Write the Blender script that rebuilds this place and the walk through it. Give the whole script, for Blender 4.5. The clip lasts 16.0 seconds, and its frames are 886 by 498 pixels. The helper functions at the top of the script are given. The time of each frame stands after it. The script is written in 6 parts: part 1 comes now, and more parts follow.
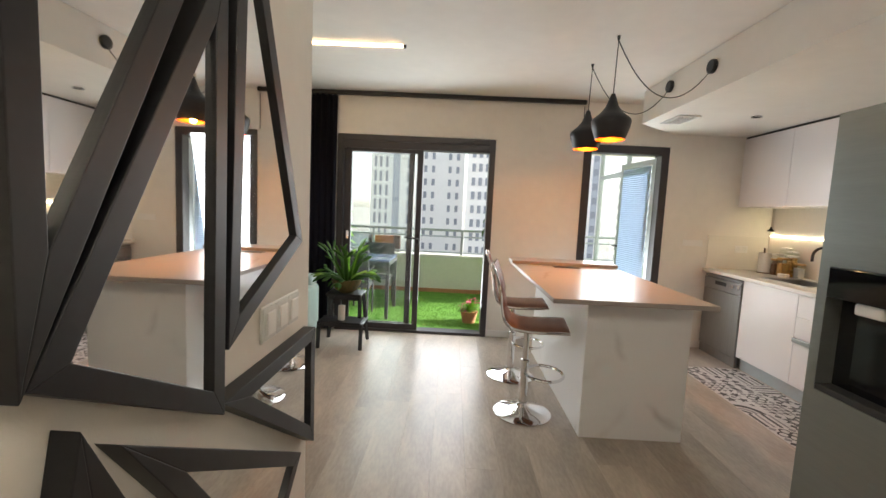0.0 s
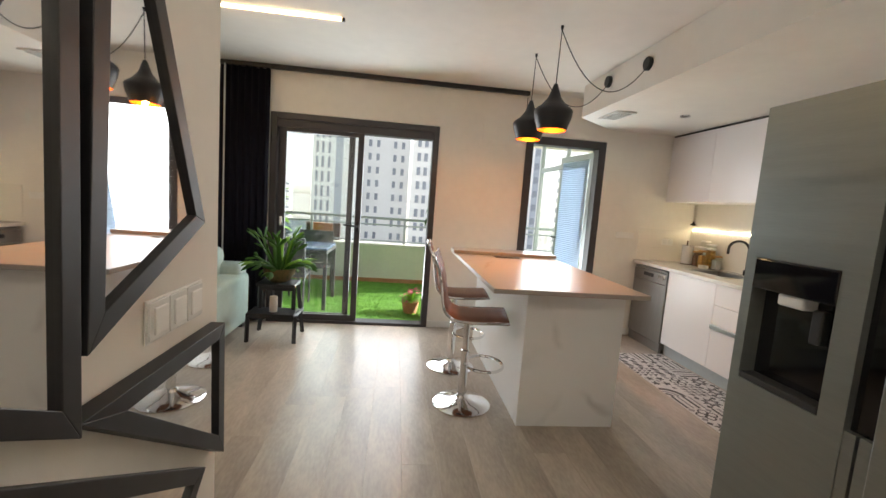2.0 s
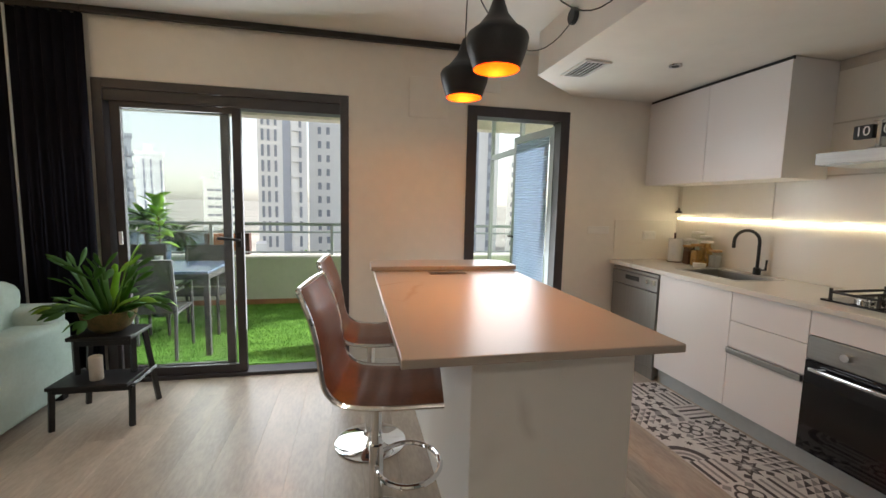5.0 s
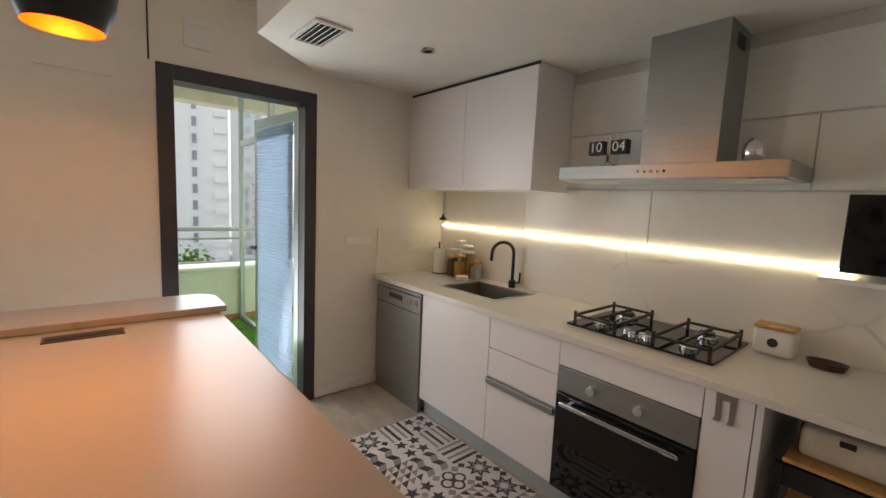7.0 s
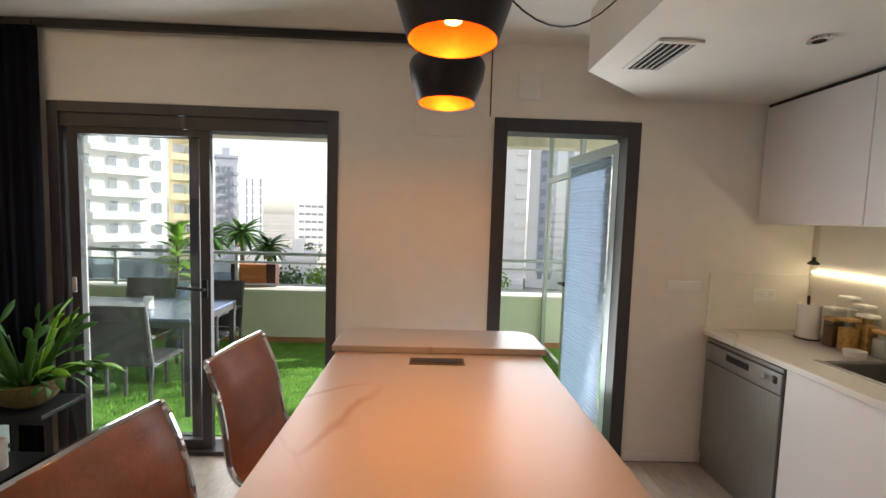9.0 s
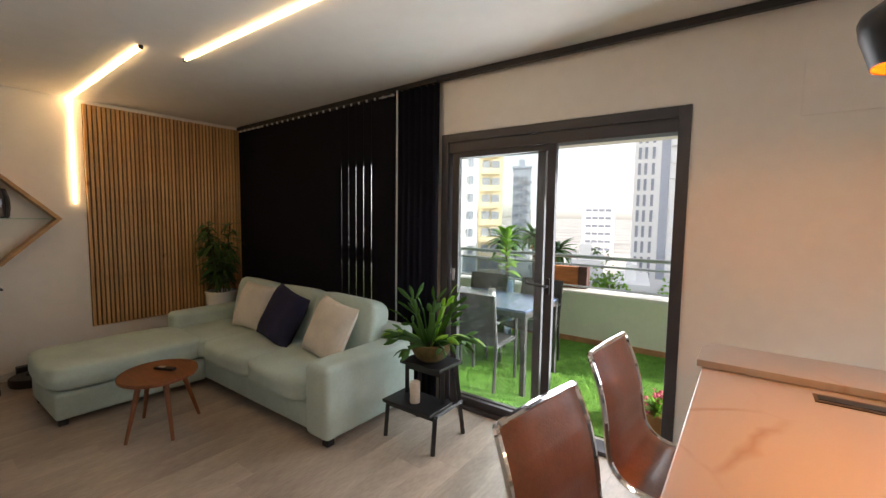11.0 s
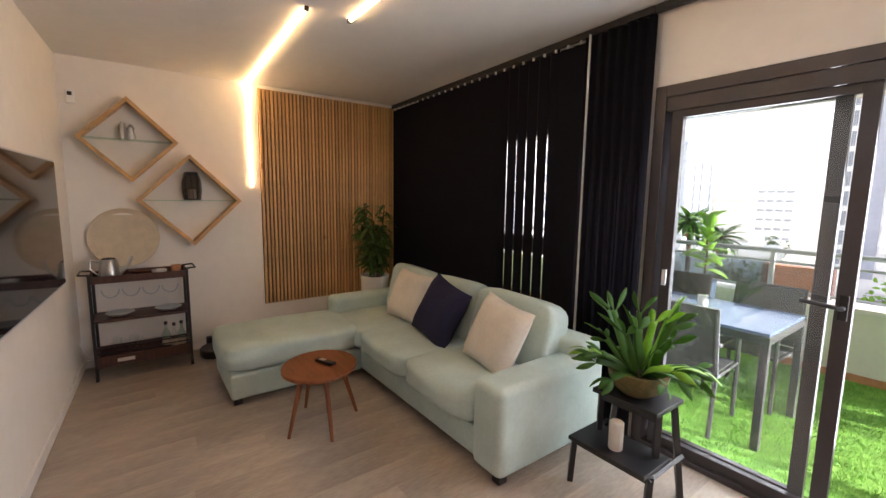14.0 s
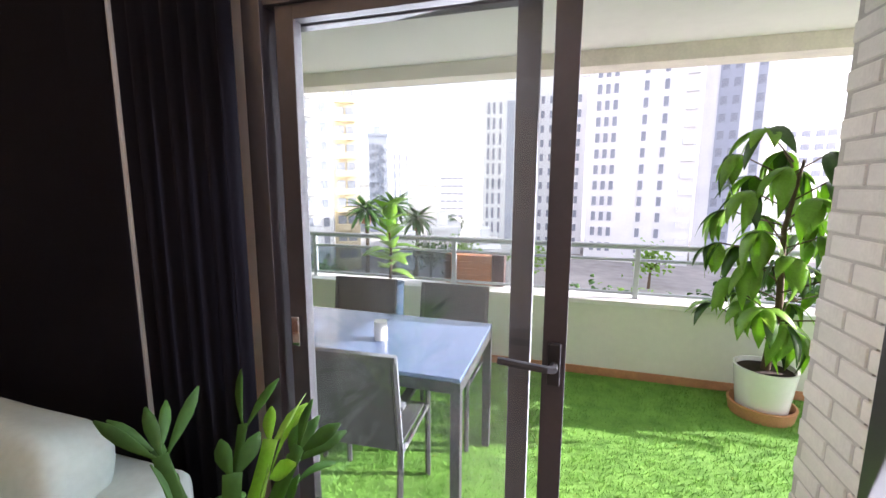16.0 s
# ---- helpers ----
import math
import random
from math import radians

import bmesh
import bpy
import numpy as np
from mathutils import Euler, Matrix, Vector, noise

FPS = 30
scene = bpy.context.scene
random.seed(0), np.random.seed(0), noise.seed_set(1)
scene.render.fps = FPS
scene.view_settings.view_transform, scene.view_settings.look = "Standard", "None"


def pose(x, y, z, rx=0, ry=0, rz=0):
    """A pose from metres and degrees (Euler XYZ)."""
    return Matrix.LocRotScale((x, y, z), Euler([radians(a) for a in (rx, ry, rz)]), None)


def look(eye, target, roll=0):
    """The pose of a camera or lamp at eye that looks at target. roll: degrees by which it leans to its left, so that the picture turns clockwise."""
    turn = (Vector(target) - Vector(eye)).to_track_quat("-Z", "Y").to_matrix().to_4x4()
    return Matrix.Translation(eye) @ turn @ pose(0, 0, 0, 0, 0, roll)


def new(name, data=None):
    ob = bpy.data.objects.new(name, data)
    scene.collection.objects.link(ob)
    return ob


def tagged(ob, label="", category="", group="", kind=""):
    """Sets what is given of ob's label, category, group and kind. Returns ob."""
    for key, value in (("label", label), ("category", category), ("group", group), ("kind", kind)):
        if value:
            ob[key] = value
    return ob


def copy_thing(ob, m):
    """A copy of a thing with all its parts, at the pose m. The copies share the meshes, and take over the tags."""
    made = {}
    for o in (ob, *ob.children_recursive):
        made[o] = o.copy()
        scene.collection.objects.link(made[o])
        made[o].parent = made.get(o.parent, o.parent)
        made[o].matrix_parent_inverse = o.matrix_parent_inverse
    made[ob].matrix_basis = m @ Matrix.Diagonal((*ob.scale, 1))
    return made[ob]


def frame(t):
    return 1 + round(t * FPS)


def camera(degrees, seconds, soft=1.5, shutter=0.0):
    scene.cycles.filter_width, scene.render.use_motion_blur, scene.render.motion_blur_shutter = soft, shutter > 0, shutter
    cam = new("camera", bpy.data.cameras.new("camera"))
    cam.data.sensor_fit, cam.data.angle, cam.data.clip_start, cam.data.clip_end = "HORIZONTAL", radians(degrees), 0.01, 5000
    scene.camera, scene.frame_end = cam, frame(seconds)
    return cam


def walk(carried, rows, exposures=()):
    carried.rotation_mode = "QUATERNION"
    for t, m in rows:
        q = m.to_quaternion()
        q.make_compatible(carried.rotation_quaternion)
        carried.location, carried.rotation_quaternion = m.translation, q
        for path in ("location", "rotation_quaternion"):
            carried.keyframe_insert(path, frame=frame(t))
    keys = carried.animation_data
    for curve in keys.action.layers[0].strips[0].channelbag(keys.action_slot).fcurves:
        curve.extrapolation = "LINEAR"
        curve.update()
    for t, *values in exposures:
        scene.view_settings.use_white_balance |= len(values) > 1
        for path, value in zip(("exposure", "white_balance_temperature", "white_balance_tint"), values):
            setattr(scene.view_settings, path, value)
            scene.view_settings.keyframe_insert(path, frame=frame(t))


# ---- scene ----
cam = camera(93.4, 16.0)
PATH = [
    (0, (0.675, 0.27, 1.445), (0.637, 2.261, 1.258), 2.7),
    (0.5, (0.692, 0.373, 1.434), (1.157, 2.307, 1.22), 3.5),
    (1, (0.683, 0.396, 1.416), (1.311, 2.277, 1.161), 3.4),
    (1.5, (0.655, 0.375, 1.418), (1.126, 2.304, 1.18), 3.2),
    (2, (0.706, 0.375, 1.427), (0.937, 2.35, 1.208), 4.2),
    (2.5, (0.788, 0.38, 1.424), (0.955, 2.357, 1.174), 5.1),
    (3, (0.798, 0.433, 1.413), (0.882, 2.413, 1.146), 4.1),
    (3.2, (0.809, 0.495, 1.405), (0.847, 2.477, 1.139), 3.4),
    (5.3, (1.258, 1.691, 1.419), (1.87, 3.584, 1.216), 0.8),
    (5.5, (1.331, 1.787, 1.448), (2.1, 3.621, 1.235), 0.9),
    (6, (1.478, 1.933, 1.476), (2.559, 3.601, 1.252), 1.7),
    (6.5, (1.636, 1.997, 1.496), (2.875, 3.55, 1.258), 2.2),
    (7, (1.81, 2.101, 1.538), (3.086, 3.624, 1.312), 2.6),
    (7.5, (1.89, 2.216, 1.584), (3.019, 3.855, 1.385), 2.6),
    (8, (1.855, 2.295, 1.597), (2.691, 4.105, 1.437), 2.2),
    (8.5, (1.795, 2.337, 1.607), (2.248, 4.28, 1.456), 1.9),
    (9, (1.72, 2.348, 1.601), (1.779, 4.341, 1.454), 1.8),
    (9.5, (1.641, 2.329, 1.604), (1.321, 4.297, 1.449), 1.5),
    (10, (1.562, 2.302, 1.605), (0.908, 4.185, 1.442), 1.1),
    (10.2, (1.531, 2.297, 1.599), (0.756, 4.134, 1.44), 1.0),
    (12.3, (1.286, 2.086, 1.586), (-0.265, 3.329, 1.366), 0.4),
    (12.5, (1.273, 2.093, 1.593), (-0.311, 3.291, 1.359), 0.3),
    (13, (1.179, 2.13, 1.572), (-0.471, 3.234, 1.328), 0.2),
    (13.5, (0.939, 2.255, 1.582), (-0.724, 3.341, 1.344), 0.1),
    (14, (0.707, 2.456, 1.582), (-0.895, 3.627, 1.332), 0.8),
    (14.5, (0.492, 2.779, 1.582), (-0.961, 4.129, 1.325), 1.3),
    (15, (0.321, 3.141, 1.563), (-0.866, 4.73, 1.303), 1.3),
    (15.5, (0.236, 3.511, 1.596), (-0.622, 5.294, 1.303), 1.0),
    (16, (0.306, 3.923, 1.577), (-0.265, 5.817, 1.279), 0.2),
]
walk(cam, [(t, look(eye, target, roll)) for t, eye, target, roll in PATH],
     exposures=[(0, 1.6, 6500, 10), (3.2, 1.6, 6500, 10), (5.5, 1.05, 6500, 10), (9.5, 1.1, 6500, 12), (10.2, 1.22, 6500, 13), (12.3, 1.55, 6500, 17), (14, 1.98, 6450, 21), (15, 2.12, 6350, 25), (16, 1.9, 6150, 28)])

# ---- world and sun ----
world = bpy.data.worlds.new("sky")
scene.world = world
world.use_nodes = True
wn = world.node_tree
sky = wn.nodes.new("ShaderNodeTexSky")
sky.sky_type = "NISHITA"
sky.sun_disc = False
SUN_DIR = Vector((1.6, 0.46, 0.52)).normalized()
sky.sun_elevation = math.asin(SUN_DIR.z)
sky.sun_rotation = math.atan2(SUN_DIR.x, SUN_DIR.y)
haze = wn.nodes.new("ShaderNodeHueSaturation")
haze.inputs["Saturation"].default_value = 0.35
wn.links.new(sky.outputs[0], haze.inputs["Color"])
wn.links.new(haze.outputs[0], wn.nodes["Background"].inputs[0])
wn.nodes["Background"].inputs[1].default_value = 0.15
sun = new("sun", bpy.data.lights.new("sun", "SUN"))
sun.data.energy = 5.0
sun.data.angle = radians(0.5)
sun.data.color = (1.0, 0.95, 0.86)
sun.matrix_world = look((20, 25, 18), Vector((20, 25, 18)) - SUN_DIR)


def area(name, m, sx, sy, watts, col=(1, 1, 1)):
    d = bpy.data.lights.new(name, "AREA")
    d.shape, d.size, d.size_y, d.energy, d.color = "RECTANGLE", sx, sy, watts, col
    ob = new(name, d)
    ob.matrix_world = m
    return ob


def bulb(name, loc, watts, col, r=0.03):
    d = bpy.data.lights.new(name, "POINT")
    d.energy, d.color, d.shadow_soft_size = watts, col, r
    ob = new(name, d)
    ob.location = loc
    return ob


# daylight standing in for the sky in the two openings
area("sky_sliding_door", look((0.25, 5.22, 1.25), (-0.5, 2.0, 0.5)), 1.6, 2.0, 19, (0.93, 0.97, 1.0))
area("sky_kitchen_door", look((2.5, 5.22, 1.25), (2.4, 2.0, 0.5)), 0.7, 1.9, 8, (0.93, 0.97, 1.0))

# ---- helpers for meshes ----


def link(bm, name, mat, parent=None, label="", smooth=False, kind="", category="", group=""):
    me = bpy.data.meshes.new(name)
    if smooth:
        for f in bm.faces:
            f.smooth = True
    bm.to_mesh(me)
    bm.free()
    for m in (mat if isinstance(mat, (list, tuple)) else [mat]):
        me.materials.append(m)
    if smooth:
        me.set_sharp_from_angle(angle=radians(38))
    ob = new(name, me)
    if parent is not None:
        ob.parent = parent
    return tagged(ob, label, category, group, kind)


def part(name, bm, material, parent, label="", smooth=False):
    return link(bm, name, material, parent, label, smooth)


def thing(name, label, category, group="", kind="", m=None):
    ob = new(name)
    ob.empty_display_size = 0.1
    if m is not None:
        ob.matrix_world = m
    return tagged(ob, label, category, group, kind)


def box(x0, x1, y0, y1, z0, z1, bev=0.0, seg=2, bm=None):
    own = bm is None
    b = bmesh.new()
    r = bmesh.ops.create_cube(b, size=1.0)
    bmesh.ops.transform(b, verts=b.verts, matrix=Matrix.Translation(((x0 + x1) / 2, (y0 + y1) / 2, (z0 + z1) / 2))
                        @ Matrix.Diagonal((abs(x1 - x0), abs(y1 - y0), abs(z1 - z0), 1)))
    if bev:
        bmesh.ops.bevel(b, geom=list(b.edges), offset=bev, segments=seg, affect="EDGES", profile=0.5)
    return b if own else join(bm, b)


def join(bm, other):
    me = bpy.data.meshes.new("tmp")
    other.to_mesh(me)
    other.free()
    bm.from_mesh(me)
    bpy.data.meshes.remove(me)
    return bm


def moved(bm, m):
    bmesh.ops.transform(bm, verts=bm.verts, matrix=m)
    return bm


def lathe(profile, n=32, closed=False):
    """Turns (radius, height) pairs round z."""
    bm = bmesh.new()
    rings = []
    for r, z in profile:
        if r < 1e-5:
            rings.append([bm.verts.new((0, 0, z))])
        else:
            rings.append([bm.verts.new((r * math.cos(2 * math.pi * k / n), r * math.sin(2 * math.pi * k / n), z)) for k in range(n)])
    for a, b in zip(rings, rings[1:]):
        for k in range(n):
            p = [a[k % len(a)], a[(k + 1) % len(a)], b[(k + 1) % len(b)], b[k % len(b)]]
            q = []
            for v in p:
                if v not in q:
                    q.append(v)
            if len(q) > 2:
                bm.faces.new(q)
    bmesh.ops.recalc_face_normals(bm, faces=bm.faces)
    return bm


def tube(points, r=0.01, n=8, cap=True):
    """A round bar along points; r is one radius or one for each point."""
    bm = bmesh.new()
    pts = [Vector(p) for p in points]
    rings = []
    up = Vector((0, 0, 1))
    for i, p in enumerate(pts):
        d = (pts[min(i + 1, len(pts) - 1)] - pts[max(i - 1, 0)]).normalized()
        a = d.cross(up if abs(d.z) < 0.95 else Vector((1, 0, 0))).normalized()
        if i and a.dot(last) < 0:
            a = -a
        last = a
        b = d.cross(a)
        rr = r[i] if isinstance(r, (list, tuple)) else r
        rings.append([bm.verts.new(p + rr * (math.cos(2 * math.pi * k / n) * a + math.sin(2 * math.pi * k / n) * b)) for k in range(n)])
    for a, b in zip(rings, rings[1:]):
        for k in range(n):
            bm.faces.new((a[k], a[(k + 1) % n], b[(k + 1) % n], b[k]))
    if cap:
        bm.faces.new(rings[0])
        bm.faces.new(rings[-1])
    bmesh.ops.recalc_face_normals(bm, faces=bm.faces)
    return bm


def curve_pts(a, b, sag, n=14, side=(0, 0, 0)):
    a, b, s = Vector(a), Vector(b), Vector(side)
    return [a.lerp(b, k / n) + (Vector((0, 0, -sag)) + s) * 4 * (k / n) * (1 - k / n) for k in range(n + 1)]


def prism(poly, t0, t1, axis="z", bev=0.0):
    """A polygon of (u, v) pairs thickened along an axis from t0 to t1."""
    bm = bmesh.new()

    def at(u, v, t):
        return {"z": (u, v, t), "x": (t, u, v), "y": (u, t, v)}[axis]
    lo = [bm.verts.new(at(u, v, t0)) for u, v in poly]
    hi = [bm.verts.new(at(u, v, t1)) for u, v in poly]
    bm.faces.new(lo)
    bm.faces.new(hi)
    for k in range(len(poly)):
        j = (k + 1) % len(poly)
        bm.faces.new((lo[k], lo[j], hi[j], hi[k]))
    bmesh.ops.recalc_face_normals(bm, faces=bm.faces)
    if bev:
        bmesh.ops.bevel(bm, geom=list(bm.edges), offset=bev, segments=2, affect="EDGES", profile=0.5)
    return bm


def soft_box(sx, sy, sz, puff, n=10, pinch=0.0, power=2.5):
    """A stuffed cushion: a box whose faces bulge and whose edges are round, centred on its base."""
    bm = bmesh.new()
    bmesh.ops.create_cube(bm, size=2.0)
    bmesh.ops.subdivide_edges(bm, edges=list(bm.edges), cuts=n, use_grid_fill=True)
    for v in bm.verts:
        x, y, z = v.co
        k = (abs(x) ** 8 + abs(y) ** 8 + abs(z) ** 8) ** (1 / 8)
        x, y, z = x / k, y / k, z / k
        bx = 1 + puff * (1 - abs(y) ** power) * (1 - abs(z) ** power)
        by = 1 + puff * (1 - abs(x) ** power) * (1 - abs(z) ** power)
        bz = 1 + puff * 1.6 * (1 - abs(x) ** power) * (1 - abs(y) ** power)
        w = noise.noise(Vector((x * 1.7 + sx * 9, y * 1.7 + sy * 5, z * 1.7 + sz * 7))) * 0.02
        edge = 1 - pinch * (abs(x * y) ** 3)
        v.co = (x * sx / 2 * bx * (1 + w), y * sy / 2 * by * (1 + w), sz / 2 + z * sz / 2 * bz * edge * (1 + w))
    return bm


# ---- materials ----


def material(name, col, rough=0.5, metal=0.0, var=0.08, scale=6.0, bump=0.0, bscale=60.0, col2=None, stretch=(1, 1, 1),
             spec=0.5, coat=0.0, rvar=0.08, sss=0.0, rand=0.0):
    m = bpy.data.materials.new(name)
    m.use_nodes = True
    t = m.node_tree
    p = t.nodes["Principled BSDF"]
    p.inputs["Metallic"].default_value = metal
    p.inputs["Specular IOR Level"].default_value = spec
    p.inputs["Coat Weight"].default_value = coat
    p.inputs["Coat Roughness"].default_value = 0.1
    co = t.nodes.new("ShaderNodeTexCoord")
    mp = t.nodes.new("ShaderNodeMapping")
    mp.inputs["Scale"].default_value = stretch
    t.links.new(co.outputs["Object"], mp.inputs[0])
    n1 = t.nodes.new("ShaderNodeTexNoise")
    n1.inputs["Scale"].default_value, n1.inputs["Detail"].default_value = scale, 6
    n2 = t.nodes.new("ShaderNodeTexNoise")
    n2.inputs["Scale"].default_value, n2.inputs["Detail"].default_value = scale * 9, 3
    t.links.new(mp.outputs[0], n1.inputs[0])
    t.links.new(mp.outputs[0], n2.inputs[0])
    mix = t.nodes.new("ShaderNodeMix")
    mix.data_type = "FLOAT"
    mix.inputs[0].default_value = 0.35
    t.links.new(n1.outputs[0], mix.inputs[2])
    t.links.new(n2.outputs[0], mix.inputs[3])
    fac = mix.outputs[0]
    if rand:
        oi = t.nodes.new("ShaderNodeObjectInfo")
        ad = t.nodes.new("ShaderNodeMath")
        ad.operation = "MULTIPLY_ADD"
        ad.inputs[1].default_value = rand
        t.links.new(oi.outputs["Random"], ad.inputs[0])
        t.links.new(fac, ad.inputs[2])
        sb = t.nodes.new("ShaderNodeMath")
        sb.operation = "SUBTRACT"
        sb.inputs[1].default_value = rand / 2
        t.links.new(ad.outputs[0], sb.inputs[0])
        fac = sb.outputs[0]
    ramp = t.nodes.new("ShaderNodeValToRGB")
    c2 = col2 or tuple(max(0, c * (1 - 2.2 * var)) for c in col)
    c1 = tuple(min(1, c * (1 + 0.6 * var)) for c in col)
    ramp.color_ramp.elements[0].position, ramp.color_ramp.elements[1].position = 0.32, 0.66
    ramp.color_ramp.elements[0].color, ramp.color_ramp.elements[1].color = (*c2, 1), (*c1, 1)
    t.links.new(fac, ramp.inputs[0])
    t.links.new(ramp.outputs[0], p.inputs["Base Color"])
    rr = t.nodes.new("ShaderNodeMapRange")
    rr.inputs["To Min"].default_value, rr.inputs["To Max"].default_value = max(0.02, rough - rvar), min(1, rough + rvar)
    t.links.new(n1.outputs[0], rr.inputs[0])
    t.links.new(rr.outputs[0], p.inputs["Roughness"])
    if bump:
        n3 = t.nodes.new("ShaderNodeTexNoise")
        n3.inputs["Scale"].default_value, n3.inputs["Detail"].default_value = bscale, 4
        t.links.new(mp.outputs[0], n3.inputs[0])
        b = t.nodes.new("ShaderNodeBump")
        b.inputs["Strength"].default_value, b.inputs["Distance"].default_value = bump, 0.004
        t.links.new(n3.outputs[0], b.inputs["Height"])
        t.links.new(b.outputs[0], p.inputs["Normal"])
    if sss:
        p.inputs["Transmission Weight"].default_value = 0
    return m


def veined(name, base, vein, rough, scale=1.1, width=0.035, amount=0.8, flatten=(1, 1, 1)):
    """Marble: thin bent veins on a pale ground."""
    m = material(name, base, rough, var=0.0, scale=1.5, rvar=0.0)
    t = m.node_tree
    p = t.nodes["Principled BSDF"]
    co = next(n for n in t.nodes if n.type == "TEX_COORD")
    wob = t.nodes.new("ShaderNodeTexNoise")
    wob.inputs["Scale"].default_value, wob.inputs["Detail"].default_value = 2.2, 3
    t.links.new(co.outputs["Object"], wob.inputs[0])
    add = t.nodes.new("ShaderNodeVectorMath")
    add.operation = "MULTIPLY_ADD"
    add.inputs[1].default_value = (0.22, 0.22, 0.22)
    t.links.new(wob.outputs["Color"], add.inputs[0])
    t.links.new(co.outputs["Object"], add.inputs[2])
    vo = t.nodes.new("ShaderNodeTexVoronoi")
    vo.feature = "DISTANCE_TO_EDGE"
    vo.inputs["Scale"].default_value = scale
    fl = t.nodes.new("ShaderNodeVectorMath")
    fl.operation = "MULTIPLY"
    fl.inputs[1].default_value = flatten
    t.links.new(add.outputs[0], fl.inputs[0])
    t.links.new(fl.outputs[0], vo.inputs["Vector"])
    r = t.nodes.new("ShaderNodeMapRange")
    r.inputs["From Min"].default_value, r.inputs["From Max"].default_value = 0.0, width
    r.inputs["To Min"].default_value, r.inputs["To Max"].default_value = 1.0, 0.0
    t.links.new(vo.outputs["Distance"], r.inputs[0])
    gate = t.nodes.new("ShaderNodeTexNoise")
    gate.inputs["Scale"].default_value, gate.inputs["Detail"].default_value = 1.6, 3
    t.links.new(co.outputs["Object"], gate.inputs[0])
    g2 = t.nodes.new("ShaderNodeMapRange")
    g2.inputs["From Min"].default_value, g2.inputs["From Max"].default_value = 0.54, 0.66
    g2.inputs["To Max"].default_value = amount
    t.links.new(gate.outputs[0], g2.inputs[0])
    mul = t.nodes.new("ShaderNodeMath")
    mul.operation = "MULTIPLY"
    t.links.new(r.outputs[0], mul.inputs[0])
    t.links.new(g2.outputs[0], mul.inputs[1])
    mx = t.nodes.new("ShaderNodeMix")
    mx.data_type = "RGBA"
    old = p.inputs["Base Color"].links[0].from_socket
    t.links.new(mul.outputs[0], mx.inputs[0])
    t.links.new(old, mx.inputs[6])
    mx.inputs[7].default_value = (*vein, 1)
    t.links.new(mx.outputs[2], p.inputs["Base Color"])
    return m


def knots(m):
    """Adds scattered dark knots to a wood."""
    t = m.node_tree
    p = t.nodes["Principled BSDF"]
    geo = t.nodes.new("ShaderNodeNewGeometry")
    vo = t.nodes.new("ShaderNodeTexVoronoi")
    vo.inputs["Scale"].default_value = 2.6
    t.links.new(geo.outputs["Position"], vo.inputs["Vector"])
    r = t.nodes.new("ShaderNodeMapRange")
    r.inputs["From Min"].default_value, r.inputs["From Max"].default_value = 0.03, 0.11
    r.inputs["To Min"].default_value, r.inputs["To Max"].default_value = 0.75, 0.0
    t.links.new(vo.outputs["Distance"], r.inputs[0])
    mx = t.nodes.new("ShaderNodeMix")
    mx.data_type = "RGBA"
    mx.inputs[7].default_value = (0.22, 0.09, 0.03, 1)
    t.links.new(r.outputs[0], mx.inputs[0])
    t.links.new(p.inputs["Base Color"].links[0].from_socket, mx.inputs[6])
    t.links.new(mx.outputs[2], p.inputs["Base Color"])


def glowing(name, col, strength):
    m = bpy.data.materials.new(name)
    m.use_nodes = True
    p = m.node_tree.nodes["Principled BSDF"]
    p.inputs["Base Color"].default_value = (0.8, 0.8, 0.8, 1)
    p.inputs["Emission Color"].default_value = (*col, 1)
    p.inputs["Emission Strength"].default_value = strength
    return m


def clear(name, tint=(1, 1, 1), rough=0.0, mirror=0.1):
    """A thin clear pane: mostly see-through with a plain reflection."""
    m = bpy.data.materials.new(name)
    m.use_nodes = True
    t = m.node_tree
    out = t.nodes["Material Output"]
    tr = t.nodes.new("ShaderNodeBsdfTransparent")
    tr.inputs[0].default_value = (*tint, 1)
    gl = t.nodes.new("ShaderNodeBsdfGlossy")
    gl.inputs["Roughness"].default_value = rough
    lw = t.nodes.new("ShaderNodeLayerWeight")
    lw.inputs[0].default_value = 0.5
    pw = t.nodes.new("ShaderNodeMath")
    pw.operation = "POWER"
    pw.inputs[1].default_value = 4.5
    t.links.new(lw.outputs["Facing"], pw.inputs[0])
    fr = t.nodes.new("ShaderNodeMath")
    fr.operation = "MULTIPLY_ADD"
    fr.inputs[1].default_value, fr.inputs[2].default_value = 0.6, 0.045
    t.links.new(pw.outputs[0], fr.inputs[0])
    mx = t.nodes.new("ShaderNodeMixShader")
    t.links.new(fr.outputs[0], mx.inputs[0])
    t.links.new(tr.outputs[0], mx.inputs[1])
    t.links.new(gl.outputs[0], mx.inputs[2])
    t.links.new(mx.outputs[0], out.inputs[0])
    return m


def lets_light_through(m, col, amount):
    """Mixes some light from behind into a cloth or leaf."""
    t = m.node_tree
    tr = t.nodes.new("ShaderNodeBsdfTranslucent")
    tr.inputs[0].default_value = (*col, 1)
    mx = t.nodes.new("ShaderNodeMixShader")
    mx.inputs[0].default_value = amount
    t.links.new(t.nodes["Principled BSDF"].outputs[0], mx.inputs[1])
    t.links.new(tr.outputs[0], mx.inputs[2])
    t.links.new(mx.outputs[0], t.nodes["Material Output"].inputs[0])


